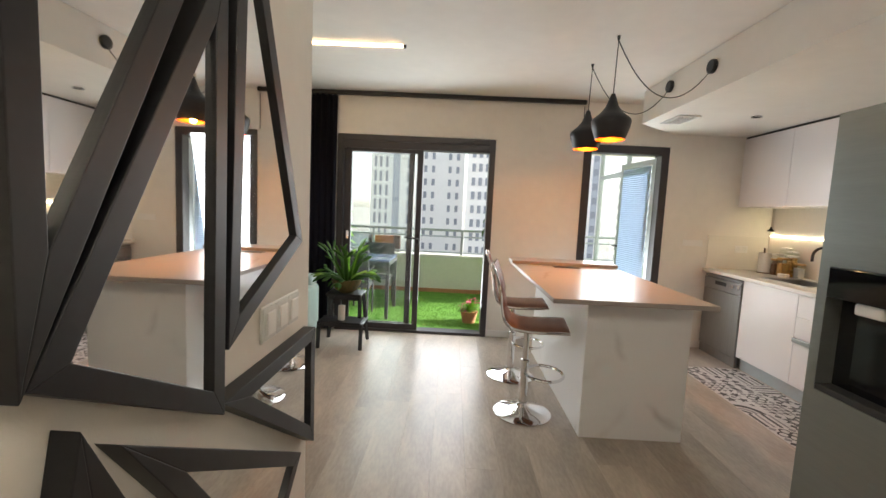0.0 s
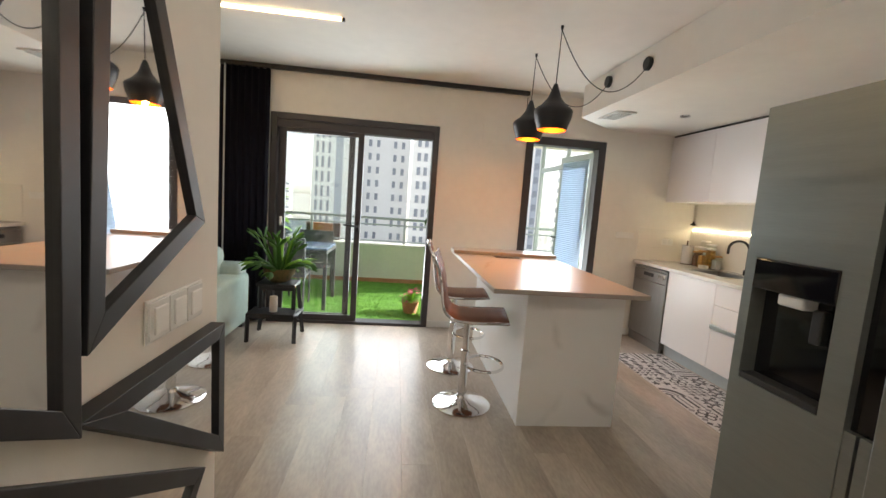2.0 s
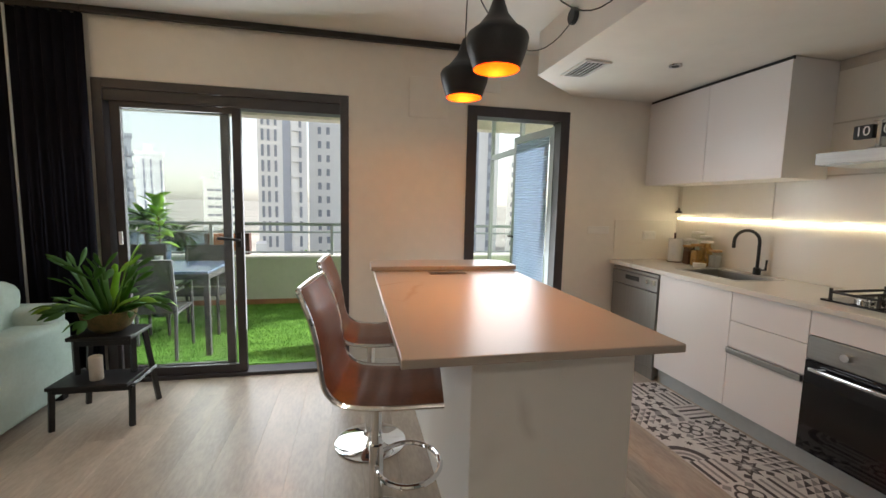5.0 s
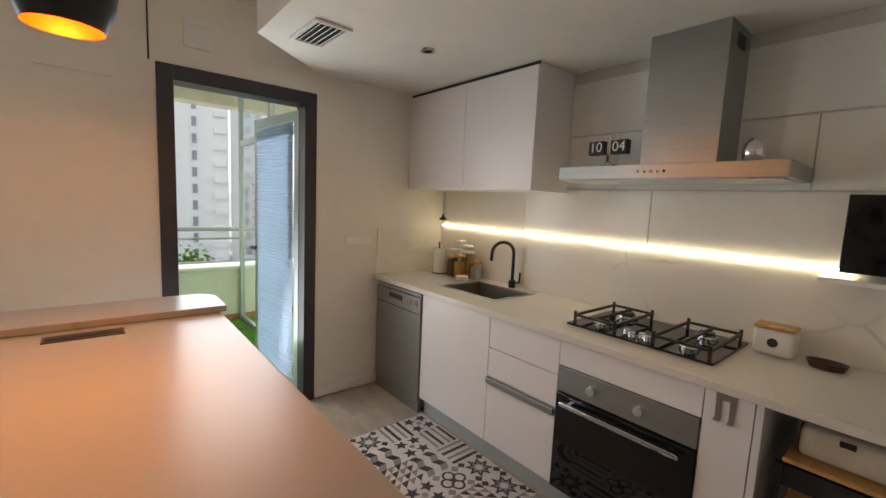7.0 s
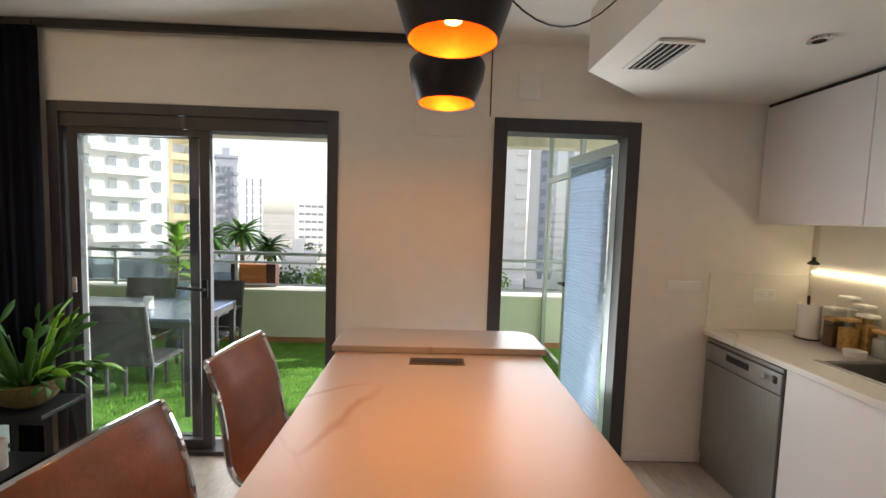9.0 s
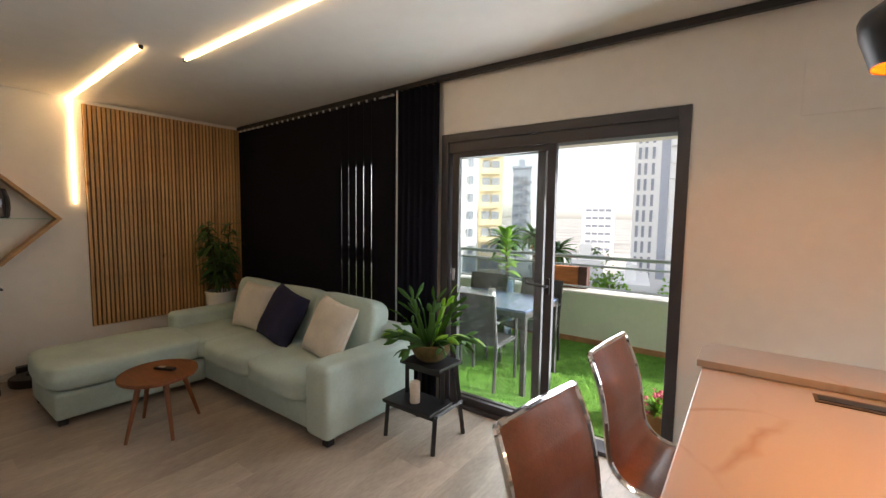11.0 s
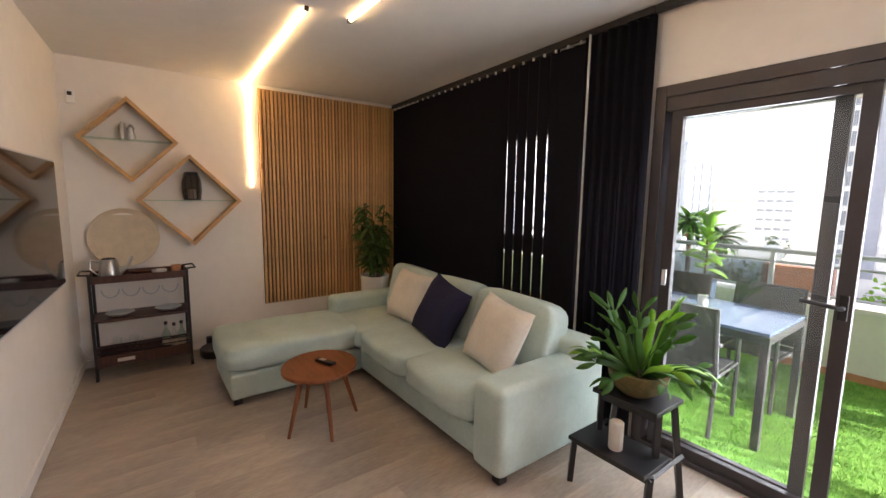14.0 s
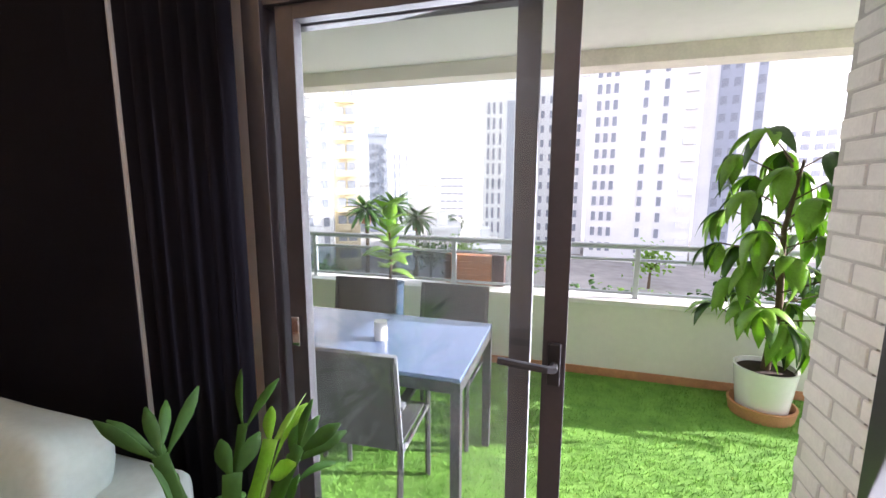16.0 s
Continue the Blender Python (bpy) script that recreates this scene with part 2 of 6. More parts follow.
WALL = material("wall_paint", (0.80, 0.765, 0.71), 0.75, var=0.03, scale=1.3, bump=0.12, bscale=220)
CEIL = material("ceiling_paint", (0.82, 0.80, 0.76), 0.8, var=0.03, scale=1.0, bump=0.06, bscale=200)
WOOD_FLOOR = material("oak_plank", (0.43, 0.365, 0.30), 0.31, var=0.17, scale=2.2, stretch=(3.0, 0.8, 1), bump=0.04, bscale=40, rand=0.12, rvar=0.06)
DARK = material("dark_anodised_frame", (0.045, 0.04, 0.045), 0.38, var=0.1, scale=8)
BLACK = material("black_paint", (0.012, 0.012, 0.014), 0.42, var=0.2, scale=9)
BLIND = material("black_blind_cloth", (0.009, 0.009, 0.016), 0.85, var=0.2, scale=14, bump=0.2, bscale=400, spec=0.2)
STEEL = material("brushed_steel", (0.40, 0.40, 0.39), 0.32, 0.95, var=0.06, scale=3, stretch=(1, 1, 30), rvar=0.06)
FRIDGE = material("fridge_steel", (0.27, 0.285, 0.275), 0.36, 0.75, var=0.05, scale=2, stretch=(1, 1, 18))
DISHW = material("dishwasher_steel", (0.30, 0.29, 0.28), 0.40, 0.7, var=0.06, scale=3, stretch=(20, 20, 1))
CHROME = material("chrome", (0.82, 0.82, 0.83), 0.07, 1.0, var=0.03, scale=4, rvar=0.03)
GLOSSW = material("white_lacquer", (0.80, 0.78, 0.79), 0.30, var=0.0, scale=2, rvar=0.0)
MARBLE = veined("island_marble", (0.80, 0.79, 0.78), (0.42, 0.38, 0.36), 0.28, 0.9, 0.03, 0.55)
TOPSTONE = veined("worktop_stone", (0.66, 0.63, 0.58), (0.36, 0.30, 0.24), 0.27, 1.3, 0.012, 0.6, (1, 1, 0))
BARSTONE = veined("bar_top_stone", (0.37, 0.32, 0.28), (0.26, 0.16, 0.09), 0.30, 1.3, 0.012, 0.8, (1, 1, 0))
SPLASH = veined("splashback_marble", (0.78, 0.75, 0.69), (0.45, 0.40, 0.34), 0.22, 1.6, 0.02, 0.6, (0, 1, 1))
GROUT = material("pale_grout", (0.62, 0.60, 0.56), 0.9, var=0.05)
TILEW = material("white_wall_tile", (0.80, 0.79, 0.76), 0.2, var=0.02, scale=2)
LEATHER = material("tan_leather", (0.21, 0.078, 0.036), 0.38, var=0.16, scale=9, bump=0.18, bscale=160)
LEATHERG = material("grey_leather_seat", (0.16, 0.13, 0.13), 0.35, var=0.15, scale=9, bump=0.18, bscale=160)
SOFA = material("mint_grey_upholstery", (0.47, 0.58, 0.54), 0.9, var=0.06, scale=5, bump=0.35, bscale=500, spec=0.2)
CREAM = material("cream_cushion_cloth", (0.68, 0.64, 0.57), 0.92, var=0.06, scale=7, bump=0.4, bscale=380, spec=0.2)
NAVY = material("navy_velvet", (0.008, 0.010, 0.045), 0.9, var=0.2, scale=7, bump=0.3, bscale=400)
PINE = material("pine_slat", (0.64, 0.38, 0.155), 0.5, var=0.18, scale=3, stretch=(5, 5, 0.6), bump=0.1, bscale=40, rand=0.25)
knots(PINE)
FELT = material("black_felt", (0.012, 0.011, 0.010), 0.95, var=0.2, scale=30)
OAK = material("light_oak_box", (0.55, 0.33, 0.14), 0.5, var=0.16, scale=4, stretch=(1, 1, 5), bump=0.08, bscale=60)
WALNUT = material("walnut_veneer", (0.22, 0.075, 0.026), 0.38, var=0.25, scale=4, stretch=(1, 7, 1), bump=0.05)
CARTWOOD = material("dark_red_wood", (0.075, 0.028, 0.02), 0.45, var=0.3, scale=6, stretch=(1, 6, 1), bump=0.1)
GRASS = material("artificial_turf", (0.20, 0.42, 0.07), 0.8, var=0.25, scale=8, bump=0.6, bscale=160, col2=(0.10, 0.26, 0.035))
PARAPET = material("pale_green_render", (0.74, 0.75, 0.66), 0.8, var=0.04, scale=2, bump=0.1, bscale=120)
STONE = material("white_stone_coping", (0.80, 0.79, 0.76), 0.6, var=0.05, scale=3)
BRICKM = material("white_painted_brick", (0.72, 0.68, 0.64), 0.7, var=0.07, scale=9, bump=0.3, bscale=90, rand=0.15)
MORTAR = material("grey_mortar", (0.50, 0.47, 0.44), 0.9, var=0.1, scale=15, bump=0.3)
WHITEP = material("white_plastic", (0.80, 0.79, 0.77), 0.35, var=0.02, scale=3)
WHITEC = material("white_ceramic", (0.80, 0.80, 0.78), 0.2, var=0.02, scale=3)
TERRA = material("terracotta", (0.52, 0.25, 0.12), 0.75, var=0.12, scale=9, bump=0.2)
WICKER = material("brown_moss_basket", (0.13, 0.085, 0.03), 0.9, var=0.5, scale=24, bump=1.0, bscale=70, col2=(0.045, 0.06, 0.012))
SOIL = material("potting_soil", (0.05, 0.028, 0.016), 0.95, var=0.4, scale=40, bump=0.8, bscale=90)
LEAF = material("dark_green_leaf", (0.055, 0.14, 0.022), 0.36, var=0.25, scale=9, bump=0.1, bscale=40)
LEAF2 = material("bright_green_leaf", (0.23, 0.45, 0.05), 0.4, var=0.25, scale=9, bump=0.1, bscale=40)
LEAF3 = material("fern_frond_green", (0.045, 0.13, 0.02), 0.55, spec=0.25, var=0.35, scale=7, bump=0.15, bscale=40, col2=(0.025, 0.07, 0.02))
STEM = material("brown_stem", (0.12, 0.08, 0.04), 0.8, var=0.2, scale=20, bump=0.4)
GREYMET = material("grey_aluminium", (0.46, 0.50, 0.52), 0.4, 0.4, var=0.05, scale=4)
BLUEBLIND = material("blue_grey_pleated_blind", (0.56, 0.64, 0.76), 0.7, var=0.05, scale=6)
GARDEN = material("charcoal_powder_coat", (0.06, 0.06, 0.066), 0.5, var=0.1, scale=8)
MESHC = material("charcoal_sling_cloth", (0.075, 0.08, 0.085), 0.8, var=0.12, scale=30, bump=0.3, bscale=500)
# the blue in this base colour is the sky's reflection, painted in
GTOP = material("sky_tinted_glass_tabletop", (0.16, 0.22, 0.38), 0.12, var=0.04, scale=4)
COPPER = material("pendant_gold_inside", (0.80, 0.22, 0.035), 0.4, 0.9, var=0.08, scale=6)
GALV = material("galvanised_metal", (0.55, 0.55, 0.54), 0.35, 0.9, var=0.1, scale=12)
STRAW = material("woven_pale_tray", (0.62, 0.53, 0.40), 0.85, var=0.08, scale=12, bump=0.6, bscale=70)
BAMBOO = material("bamboo", (0.52, 0.30, 0.10), 0.45, var=0.12, scale=5, stretch=(1, 6, 1))
BLACKGL = material("black_glass", (0.008, 0.008, 0.010), 0.05, var=0.05, scale=3, rvar=0.02)
CASTIRON = material("cast_iron", (0.02, 0.02, 0.021), 0.6, var=0.2, scale=20)
GLASS = clear("clear_glass", (0.96, 0.98, 0.97))
GLASSG = clear("green_edged_glass", (0.82, 0.93, 0.88))
GLASST = clear("tinted_balustrade_glass", (0.55, 0.62, 0.66))
MIRROR = material("mirror_silver", (0.90, 0.90, 0.89), 0.015, 1.0, var=0.005, scale=1, rvar=0.005)
LEDW = glowing("warm_led_light", (1.0, 0.64, 0.28), 6.5)
LEDK = glowing("cool_led_light", (1.0, 0.84, 0.50), 11)
LEDC = glowing("white_led_light", (1.0, 0.90, 0.74), 60)
BULB = glowing("bulb_filament", (1.0, 0.50, 0.14), 14)

lets_light_through(BLUEBLIND, (0.60, 0.70, 0.85), 0.4)
lets_light_through(BLIND, (0.05, 0.05, 0.07), 0.35)
lets_light_through(LEAF2, (0.35, 0.60, 0.06), 0.4)
lets_light_through(LEAF3, (0.16, 0.34, 0.04), 0.25)
lets_light_through(LEAF, (0.12, 0.28, 0.03), 0.25)

# ---- structure ----
X_SLAT, X_KIT, Y_DOOR, X_MIR, Y_END = -4.06, 4.24, 5.03, 0.24, 1.535
SOUTH = [(X_MIR, Y_END), (-0.75, 1.845), (X_SLAT, 1.978)]  # the splayed wall behind the television
Z_CEIL, Z_DROP, Y_OUT = 2.70, 2.39, 5.28


SKEW = Matrix.Translation((-0.65, 5.03, 0)) @ pose(0, 0, 0, 0, 0, -2.6) @ Matrix.Translation((0.65, -5.03, 0))  # the living room half of the terrace wall


def wall(name, label, *boxes):
    bm = bmesh.new()
    for b in boxes:
        box(*b, bm=bm)
    return link(bm, name, WALL, kind="structure", label=label, category="wall")


wall("wall_north", "white painted wall with two terrace door openings",
     (-0.65, 1.12, Y_DOOR, Y_OUT, 2.25, Z_CEIL), (1.12, 2.10, Y_DOOR, Y_OUT, 0, Z_CEIL),
     (2.10, 3.04, Y_DOOR, Y_OUT, 2.25, Z_CEIL), (3.04, 4.4, Y_DOOR, Y_OUT, 0, Z_CEIL))
wall("wall_north_living", "white painted living room wall around the window",
     (-9.0, -3.5, Y_DOOR, Y_OUT, 0, Z_CEIL), (-3.5, -1.42, Y_DOOR, Y_OUT, 0, 0.62), (-3.5, -1.42, Y_DOOR, Y_OUT, 2.14, Z_CEIL),
     (-1.42, -0.652, Y_DOOR, Y_OUT, 0, Z_CEIL)).matrix_world = SKEW
wall("wall_west", "white painted living room end wall", (X_SLAT - 0.15, X_SLAT, 1.80, 5.17, 0, Z_CEIL))
link(prism(SOUTH + [(X_SLAT, 1.83), (-0.75, 1.70), (X_MIR - 0.12, 1.43), (X_MIR - 0.12, 1.40), (X_MIR, 1.40)], 0, Z_CEIL), "wall_south", WALL, kind="structure",
     label="white painted wall behind the television", category="wall")
wall("wall_corridor_west", "white painted corridor wall hung with mirrors", (X_MIR - 0.12, X_MIR, -2.6, 1.40, 0, Z_CEIL))
wall("wall_east", "white painted kitchen wall", (X_KIT, X_KIT + 0.15, 1.3, Y_DOOR, 0, Z_CEIL))
wall("wall_kitchen_south", "white painted kitchen side wall", (2.50, X_KIT, 1.3, 1.45, 0, Z_CEIL))
wall("wall_alcove", "white painted wall behind the fridge", (2.50, 2.62, 0.4, 1.3, 0, Z_CEIL))
wall("wall_corridor_east", "white painted corridor wall beside the fridge", (1.72, 1.84, -2.6, 0.60, 0, Z_CEIL), (1.84, 2.5, 0.40, 0.60, 0, Z_CEIL), (1.72, 1.772, 0.60, 0.955, 0, Z_CEIL))
wall("wall_back", "white painted corridor end wall", (0.0, 1.84, -2.75, -2.6, 0, Z_CEIL))
link(box(-4.2, 4.4, -2.75, Y_OUT + 0.1, Z_CEIL, Z_CEIL + 0.12), "ceiling", CEIL, kind="structure", label="plain white plaster ceiling", category="ceiling")
link(prism([(2.515, 1.45), (X_KIT, 1.45), (X_KIT, 5.026), (3.05, 5.026), (2.515, 4.57)], Z_DROP, Z_CEIL - 0.002), "ceiling_kitchen", CEIL, kind="structure",
     label="lowered white plaster ceiling over the kitchen", category="ceiling")

# skirting
for a in ((1.125, 2.095, Y_DOOR - 0.012, Y_DOOR - 0.001, 0.005, 0.08), (3.045, 3.55, Y_DOOR - 0.012, Y_DOOR - 0.001, 0.005, 0.08),
          (X_SLAT + 0.001, X_SLAT + 0.012, 2.0, 5.0, 0.005, 0.08),
          (X_MIR + 0.001, X_MIR + 0.012, -2.5, Y_END, 0.005, 0.08)):
    link(box(*a, bev=0.003), "baseboard", WHITEP, kind="structure", label="low white painted skirting board", category="baseboard")


for (ax, ay), (bx, by) in zip(SOUTH, SOUTH[1:]):
    link(prism([(ax, ay + 0.001), (bx, by + 0.001), (bx, by + 0.013), (ax, ay + 0.013)], 0.005, 0.08), "baseboard", WHITEP, kind="structure", label="low white painted skirting board", category="baseboard")

# ---- mirrors on the corridor wall ----
def mirror(glass, w=0.035, depth=0.036):
    """An angular mirror; glass: the (y, z) corners of its pane, to which a mitred frame of width w is added."""
    t = thing("wall_mirror", "angular wall mirror in a thick black frame", "mirror", group="mirrors on the corridor wall")
    n = len(glass)
    turn = sum(glass[k][0] * glass[(k + 1) % n][1] - glass[(k + 1) % n][0] * glass[k][1] for k in range(n))
    s = -1 if turn > 0 else 1
    outer = []
    for k in range(n):
        p0, p1, p2 = (Vector(glass[(k + j) % n]) for j in (-1, 0, 1))
        d1, d2 = (p1 - p0).normalized(), (p2 - p1).normalized()
        n1, n2 = Vector((-d1.y, d1.x)) * s, Vector((-d2.y, d2.x)) * s
        b = (n1 + n2) * (w / (1 + n1.dot(n2)))
        outer.append((p1.x + b.x, p1.y + b.y))
    x0 = X_MIR + 0.001
    for k in range(n):
        j = (k + 1) % n
        part("frame_side", prism([outer[k], outer[j], glass[j], glass[k]], x0, x0 + depth, "x", 0.0015), BLACK, t)
    part("mirror_glass", prism(glass, x0, x0 + depth - 0.010, "x"), MIRROR, t, "clear silvered mirror glass")
    return t


mirror([(1.045, 1.226), (1.332, 1.361), (1.083, 1.965)])
mirror([(0.693, 1.264), (0.959, 1.112), (0.972, 1.733)])
mirror([(0.673, 1.385), (0.925, 1.872), (0.673, 2.10)])
mirror([(1.097, 1.041), (1.462, 1.040), (1.467, 0.777)])
mirror([(0.885, 1.013), (1.335, 0.733), (1.180, 0.600)])
mirror([(0.715, 1.075), (0.860, 0.780), (0.660, 0.800)])

# light switches
t = thing("light_switch", "row of white rocker light switches on the wall", "switch")
part("plate", box(X_MIR + 0.001, X_MIR + 0.006, 1.205, 1.435, 1.112, 1.200, 0.002), WHITEP, t)
for k in range(3):
    part("bezel", box(X_MIR + 0.006, X_MIR + 0.010, 1.210 + k * 0.074, 1.280 + k * 0.074, 1.117, 1.195, 0.0015), WHITEC, t)
    part("rocker", box(X_MIR + 0.010, X_MIR + 0.015, 1.221 + k * 0.074, 1.269 + k * 0.074, 1.128, 1.184, 0.003), WHITEP, t)

# ---- fridge ----
f = thing("fridge", "tall dark steel side-by-side fridge with a water dispenser", "fridge")
part("body", box(1.85, 2.48, 0.64, 1.53, 0.05, 1.76, 0.004), FRIDGE, f)
part("plinth", box(1.88, 2.46, 0.66, 1.51, 0.0, 0.05), BLACK, f)
for b in ((1.78, 1.845, 1.195, 1.535, 0.06, 0.965), (1.78, 1.845, 1.195, 1.535, 1.335, 1.775), (1.78, 1.845, 1.195, 1.258, 0.965, 1.335), (1.78, 1.845, 1.502, 1.535, 0.965, 1.335)):
    part("left_door_panel", box(*b), FRIDGE, f)
d = part("dispenser", box(1.830, 1.845, 1.258, 1.502, 0.965, 1.335), BLACKGL, f, "recessed black water dispenser")
part("panel", box(1.777, 1.83, 1.259, 1.501, 1.245, 1.334, 0.004), BLACKGL, d)
part("spout", box(1.785, 1.83, 1.34, 1.42, 1.212, 1.244, 0.006), WHITEP, d, "pale grey spout")
part("lever", box(1.80, 1.829, 1.30, 1.33, 1.13, 1.22, 0.004), CASTIRON, d)
part("tray", box(1.779, 1.83, 1.259, 1.501, 0.966, 0.985, 0.003), CASTIRON, d)
part("right_door", box(1.78, 1.845, 0.64, 1.135, 0.06, 1.775, 0.004), FRIDGE, f)
part("grip_recess", box(1.80, 1.845, 1.135, 1.195, 0.965, 1.775), BLACKGL, f, "black glossy grip groove between the doors")
part("lower_gap", box(1.81, 1.845, 1.160, 1.168, 0.06, 0.965), BLACK, f)
part("door_filler", box(1.782, 1.845, 1.168, 1.195, 0.06, 0.965), FRIDGE, f)
part("door_filler", box(1.782, 1.845, 1.135, 1.160, 0.06, 0.965), FRIDGE, f)
s = moved(lathe([(0, 0), (0.030, 0), (0.032, 0.004), (0.032, 0.14), (0.028, 0.145), (0, 0.145)], 24), Matrix.Translation((2.14, 1.25, 1.762)))
tagged(link(s, "speaker", BLACK, smooth=True), "small black cylindrical speaker on the fridge", "speaker")

# ---- sliding door ----


def frame_rect(x0, x1, z0, z1, y0, y1, w, mat, parent, names=("frame_side", "frame_top", "frame_bottom"), bottom=True, wb=None):
    part(names[0], box(x0, x0 + w, y0, y1, z0, z1, 0.002), mat, parent)
    part(names[0], box(x1 - w, x1, y0, y1, z0, z1, 0.002), mat, parent)
    part(names[1], box(x0 + w, x1 - w, y0, y1, z1 - w, z1, 0.002), mat, parent)
    if bottom:
        part(names[2], box(x0 + w, x1 - w, y0, y1, z0, z0 + (wb or w), 0.002), mat, parent)


sd = thing("door_1", "dark aluminium sliding terrace door standing half open", "door", kind="structure")
frame_rect(-0.65, 1.12, 0.0, 2.245, 5.015, 5.17, 0.065, DARK, sd, wb=0.03)
part("head_rail", box(-0.585, 1.055, 5.03, 5.16, 2.10, 2.18), DARK, sd)


def leaf(x0, x1, y, name):
    lf = thing(name, "", "", "")
    lf.parent = sd
    frame_rect(x0, x1, 0.03, 2.12, y, y + 0.04, 0.062, DARK, lf, ("stile", "rail", "rail"))
    p = part("pane", box(x0 + 0.062, x1 - 0.062, y + 0.017, y + 0.023, 0.092, 2.058), GLASS, lf, "clear reflecting glass pane")
    p.visible_shadow = False
    return lf


inner = leaf(-0.555, 0.315, 5.045, "inner_leaf")
outer = leaf(-0.60, 0.215, 5.105, "outer_leaf")
h = part("door_handle", tube([(0.285, 5.045, 1.10), (0.285, 5.0, 1.10), (0.27, 4.985, 1.105), (0.14, 4.985, 1.115)], 0.011), BLACK, inner, "black lever handle", True)
part("handle_plate", box(0.268, 0.302, 5.03, 5.046, 1.04, 1.16, 0.004), BLACK, inner)
part("latch", box(-0.54, -0.51, 5.025, 5.046, 1.06, 1.16, 0.004), CHROME, inner, "small chrome latch")

# ---- kitchen door ----
kd = thing("door_2", "dark framed glazed kitchen door open to the terrace", "door", kind="structure")
frame_rect(2.10, 3.04, 0.0, 2.245, 5.015, 5.17, 0.085, DARK, kd, wb=0.02)
lf = thing("open_leaf", "", "")
lf.parent = kd
lf.matrix_basis = pose(2.955, 5.13, 0, 0, 0, 97)
frame_rect(0.0, 0.76, 0.03, 2.14, -0.05, 0.0, 0.07, GREYMET, lf, ("stile", "rail", "rail"))
part("hinge_edge", box(-0.006, 0.0, -0.052, 0.002, 0.03, 2.14), BLACK, lf)
part("pane", box(0.07, 0.69, -0.035, -0.029, 0.10, 2.07), GLASS, lf).visible_shadow = False
bm = bmesh.new()
zz = 0.11
while zz < 2.05:
    a = bmesh.new()
    v = [a.verts.new(q) for q in ((0.075, 0.004, zz), (0.685, 0.004, zz), (0.685, 0.010, zz + 0.0125), (0.075, 0.010, zz + 0.0125), (0.685, 0.004, zz + 0.025), (0.075, 0.004, zz + 0.025))]
    a.faces.new(v[:4])
    a.faces.new((v[3], v[2], v[4], v[5]))
    join(bm, a)
    zz += 0.025
bl = part("pleated_blind", bm, BLUEBLIND, lf, "blue grey pleated blind")
so = bl.modifiers.new("thick", "SOLIDIFY")
so.thickness = 0.002
part("door_handle", tube([(0.73, 0.0, 1.08), (0.73, 0.05, 1.08), (0.62, 0.055, 1.08)], 0.010), BLACK, lf, "black lever handle", True)

# ---- window behind the blinds ----
wd = thing("window_1", "dark aluminium window behind black blinds", "window", kind="structure", m=SKEW)
frame_rect(-3.5, -1.42, 0.62, 2.14, 5.06, 5.14, 0.06, DARK, wd)
part("mullion", box(-3.44, -1.48, 5.06, 5.14, 1.12, 1.26), DARK, wd)
part("mullion", box(-2.5, -2.42, 5.065, 5.135, 1.26, 2.08), DARK, wd)
# added black sheet: stands in for the shade on the wall above the window
part("dark_backing", box(-3.5, -1.42, 5.005, 5.029, 2.10, 2.69, 0.003), BLACK, wd, "black sheet added behind the blinds to darken the wall above the window")
for z0, z1 in ((0.68, 1.12), (1.26, 2.08)):
    part("pane", box(-3.44, -1.48, 5.097, 5.103, z0, z1), GLASS, wd).visible_shadow = False

# ---- vertical blinds and rail ----
vb = thing("vertical_blind", "closed black cloth vertical blinds covering the window", "blind", m=SKEW)
part("head_rail", box(-4.04, -0.652, 4.945, 4.985, 2.655, 2.698, 0.003), BLACK, vb, "long black ceiling rail")
t = thing("curtain_rail", "long slim black curtain rail on the ceiling", "rail")
part("rail", box(-0.648, 2.07, 4.945, 4.985, 2.655, 2.698, 0.003), BLACK, t)
slats = {}
x = -3.98
while x < -1.14:
    turned = -1.98 < x < -1.34
    half = 0.040 if turned else 0.0635
    if half not in slats:
        ob = part("slat", box(-half, half, -0.001, 0.001, 0.04, 2.635), BLIND, vb)
        slats[half] = ob.data
    else:
        ob = new("slat", slats[half])
        ob.parent = vb
    ob.matrix_basis = pose(x, 4.975, 0, 0, 0, 18 if turned else 12)
    x += 0.112
hook = None
for j in range(26):
    ob = part("hanger", box(-0.008, 0.008, -0.006, 0.006, 2.633, 2.657), WHITEP, vb) if hook is None else new("hanger", hook)
    hook = ob.data
    ob.parent = vb
    ob.matrix_basis = pose(-3.98 + j * 0.112, 4.965, 0)
part("control_rod", tube([(-1.08, 4.93, 0.55), (-1.08, 4.93, 2.655)], 0.009), GREYMET, vb, "pale grey pull rod", True)
bm = bmesh.new()
pts = [(-1.13 + 0.0123 * j, 4.965 + 0.018 * math.sin(j * 1.15)) for j in range(40)]
vs = [[bm.verts.new((px, py, z)) for px, py in pts] for z in (0.03, 2.65)]
for j in range(39):
    bm.faces.new((vs[0][j], vs[0][j + 1], vs[1][j + 1], vs[1][j]))
cu = tagged(link(bm, "curtain", BLIND, smooth=True), "gathered black curtain beside the sliding door", "curtain")
cu.modifiers.new("thick", "SOLIDIFY").thickness = 0.003
t = thing("cable_cover", "thin dark cord hanging on the wall by the door", "cable")
part("cord", tube([(2.07, 5.022, 2.65), (2.07, 5.022, 2.25)], 0.004), BLACK, t)

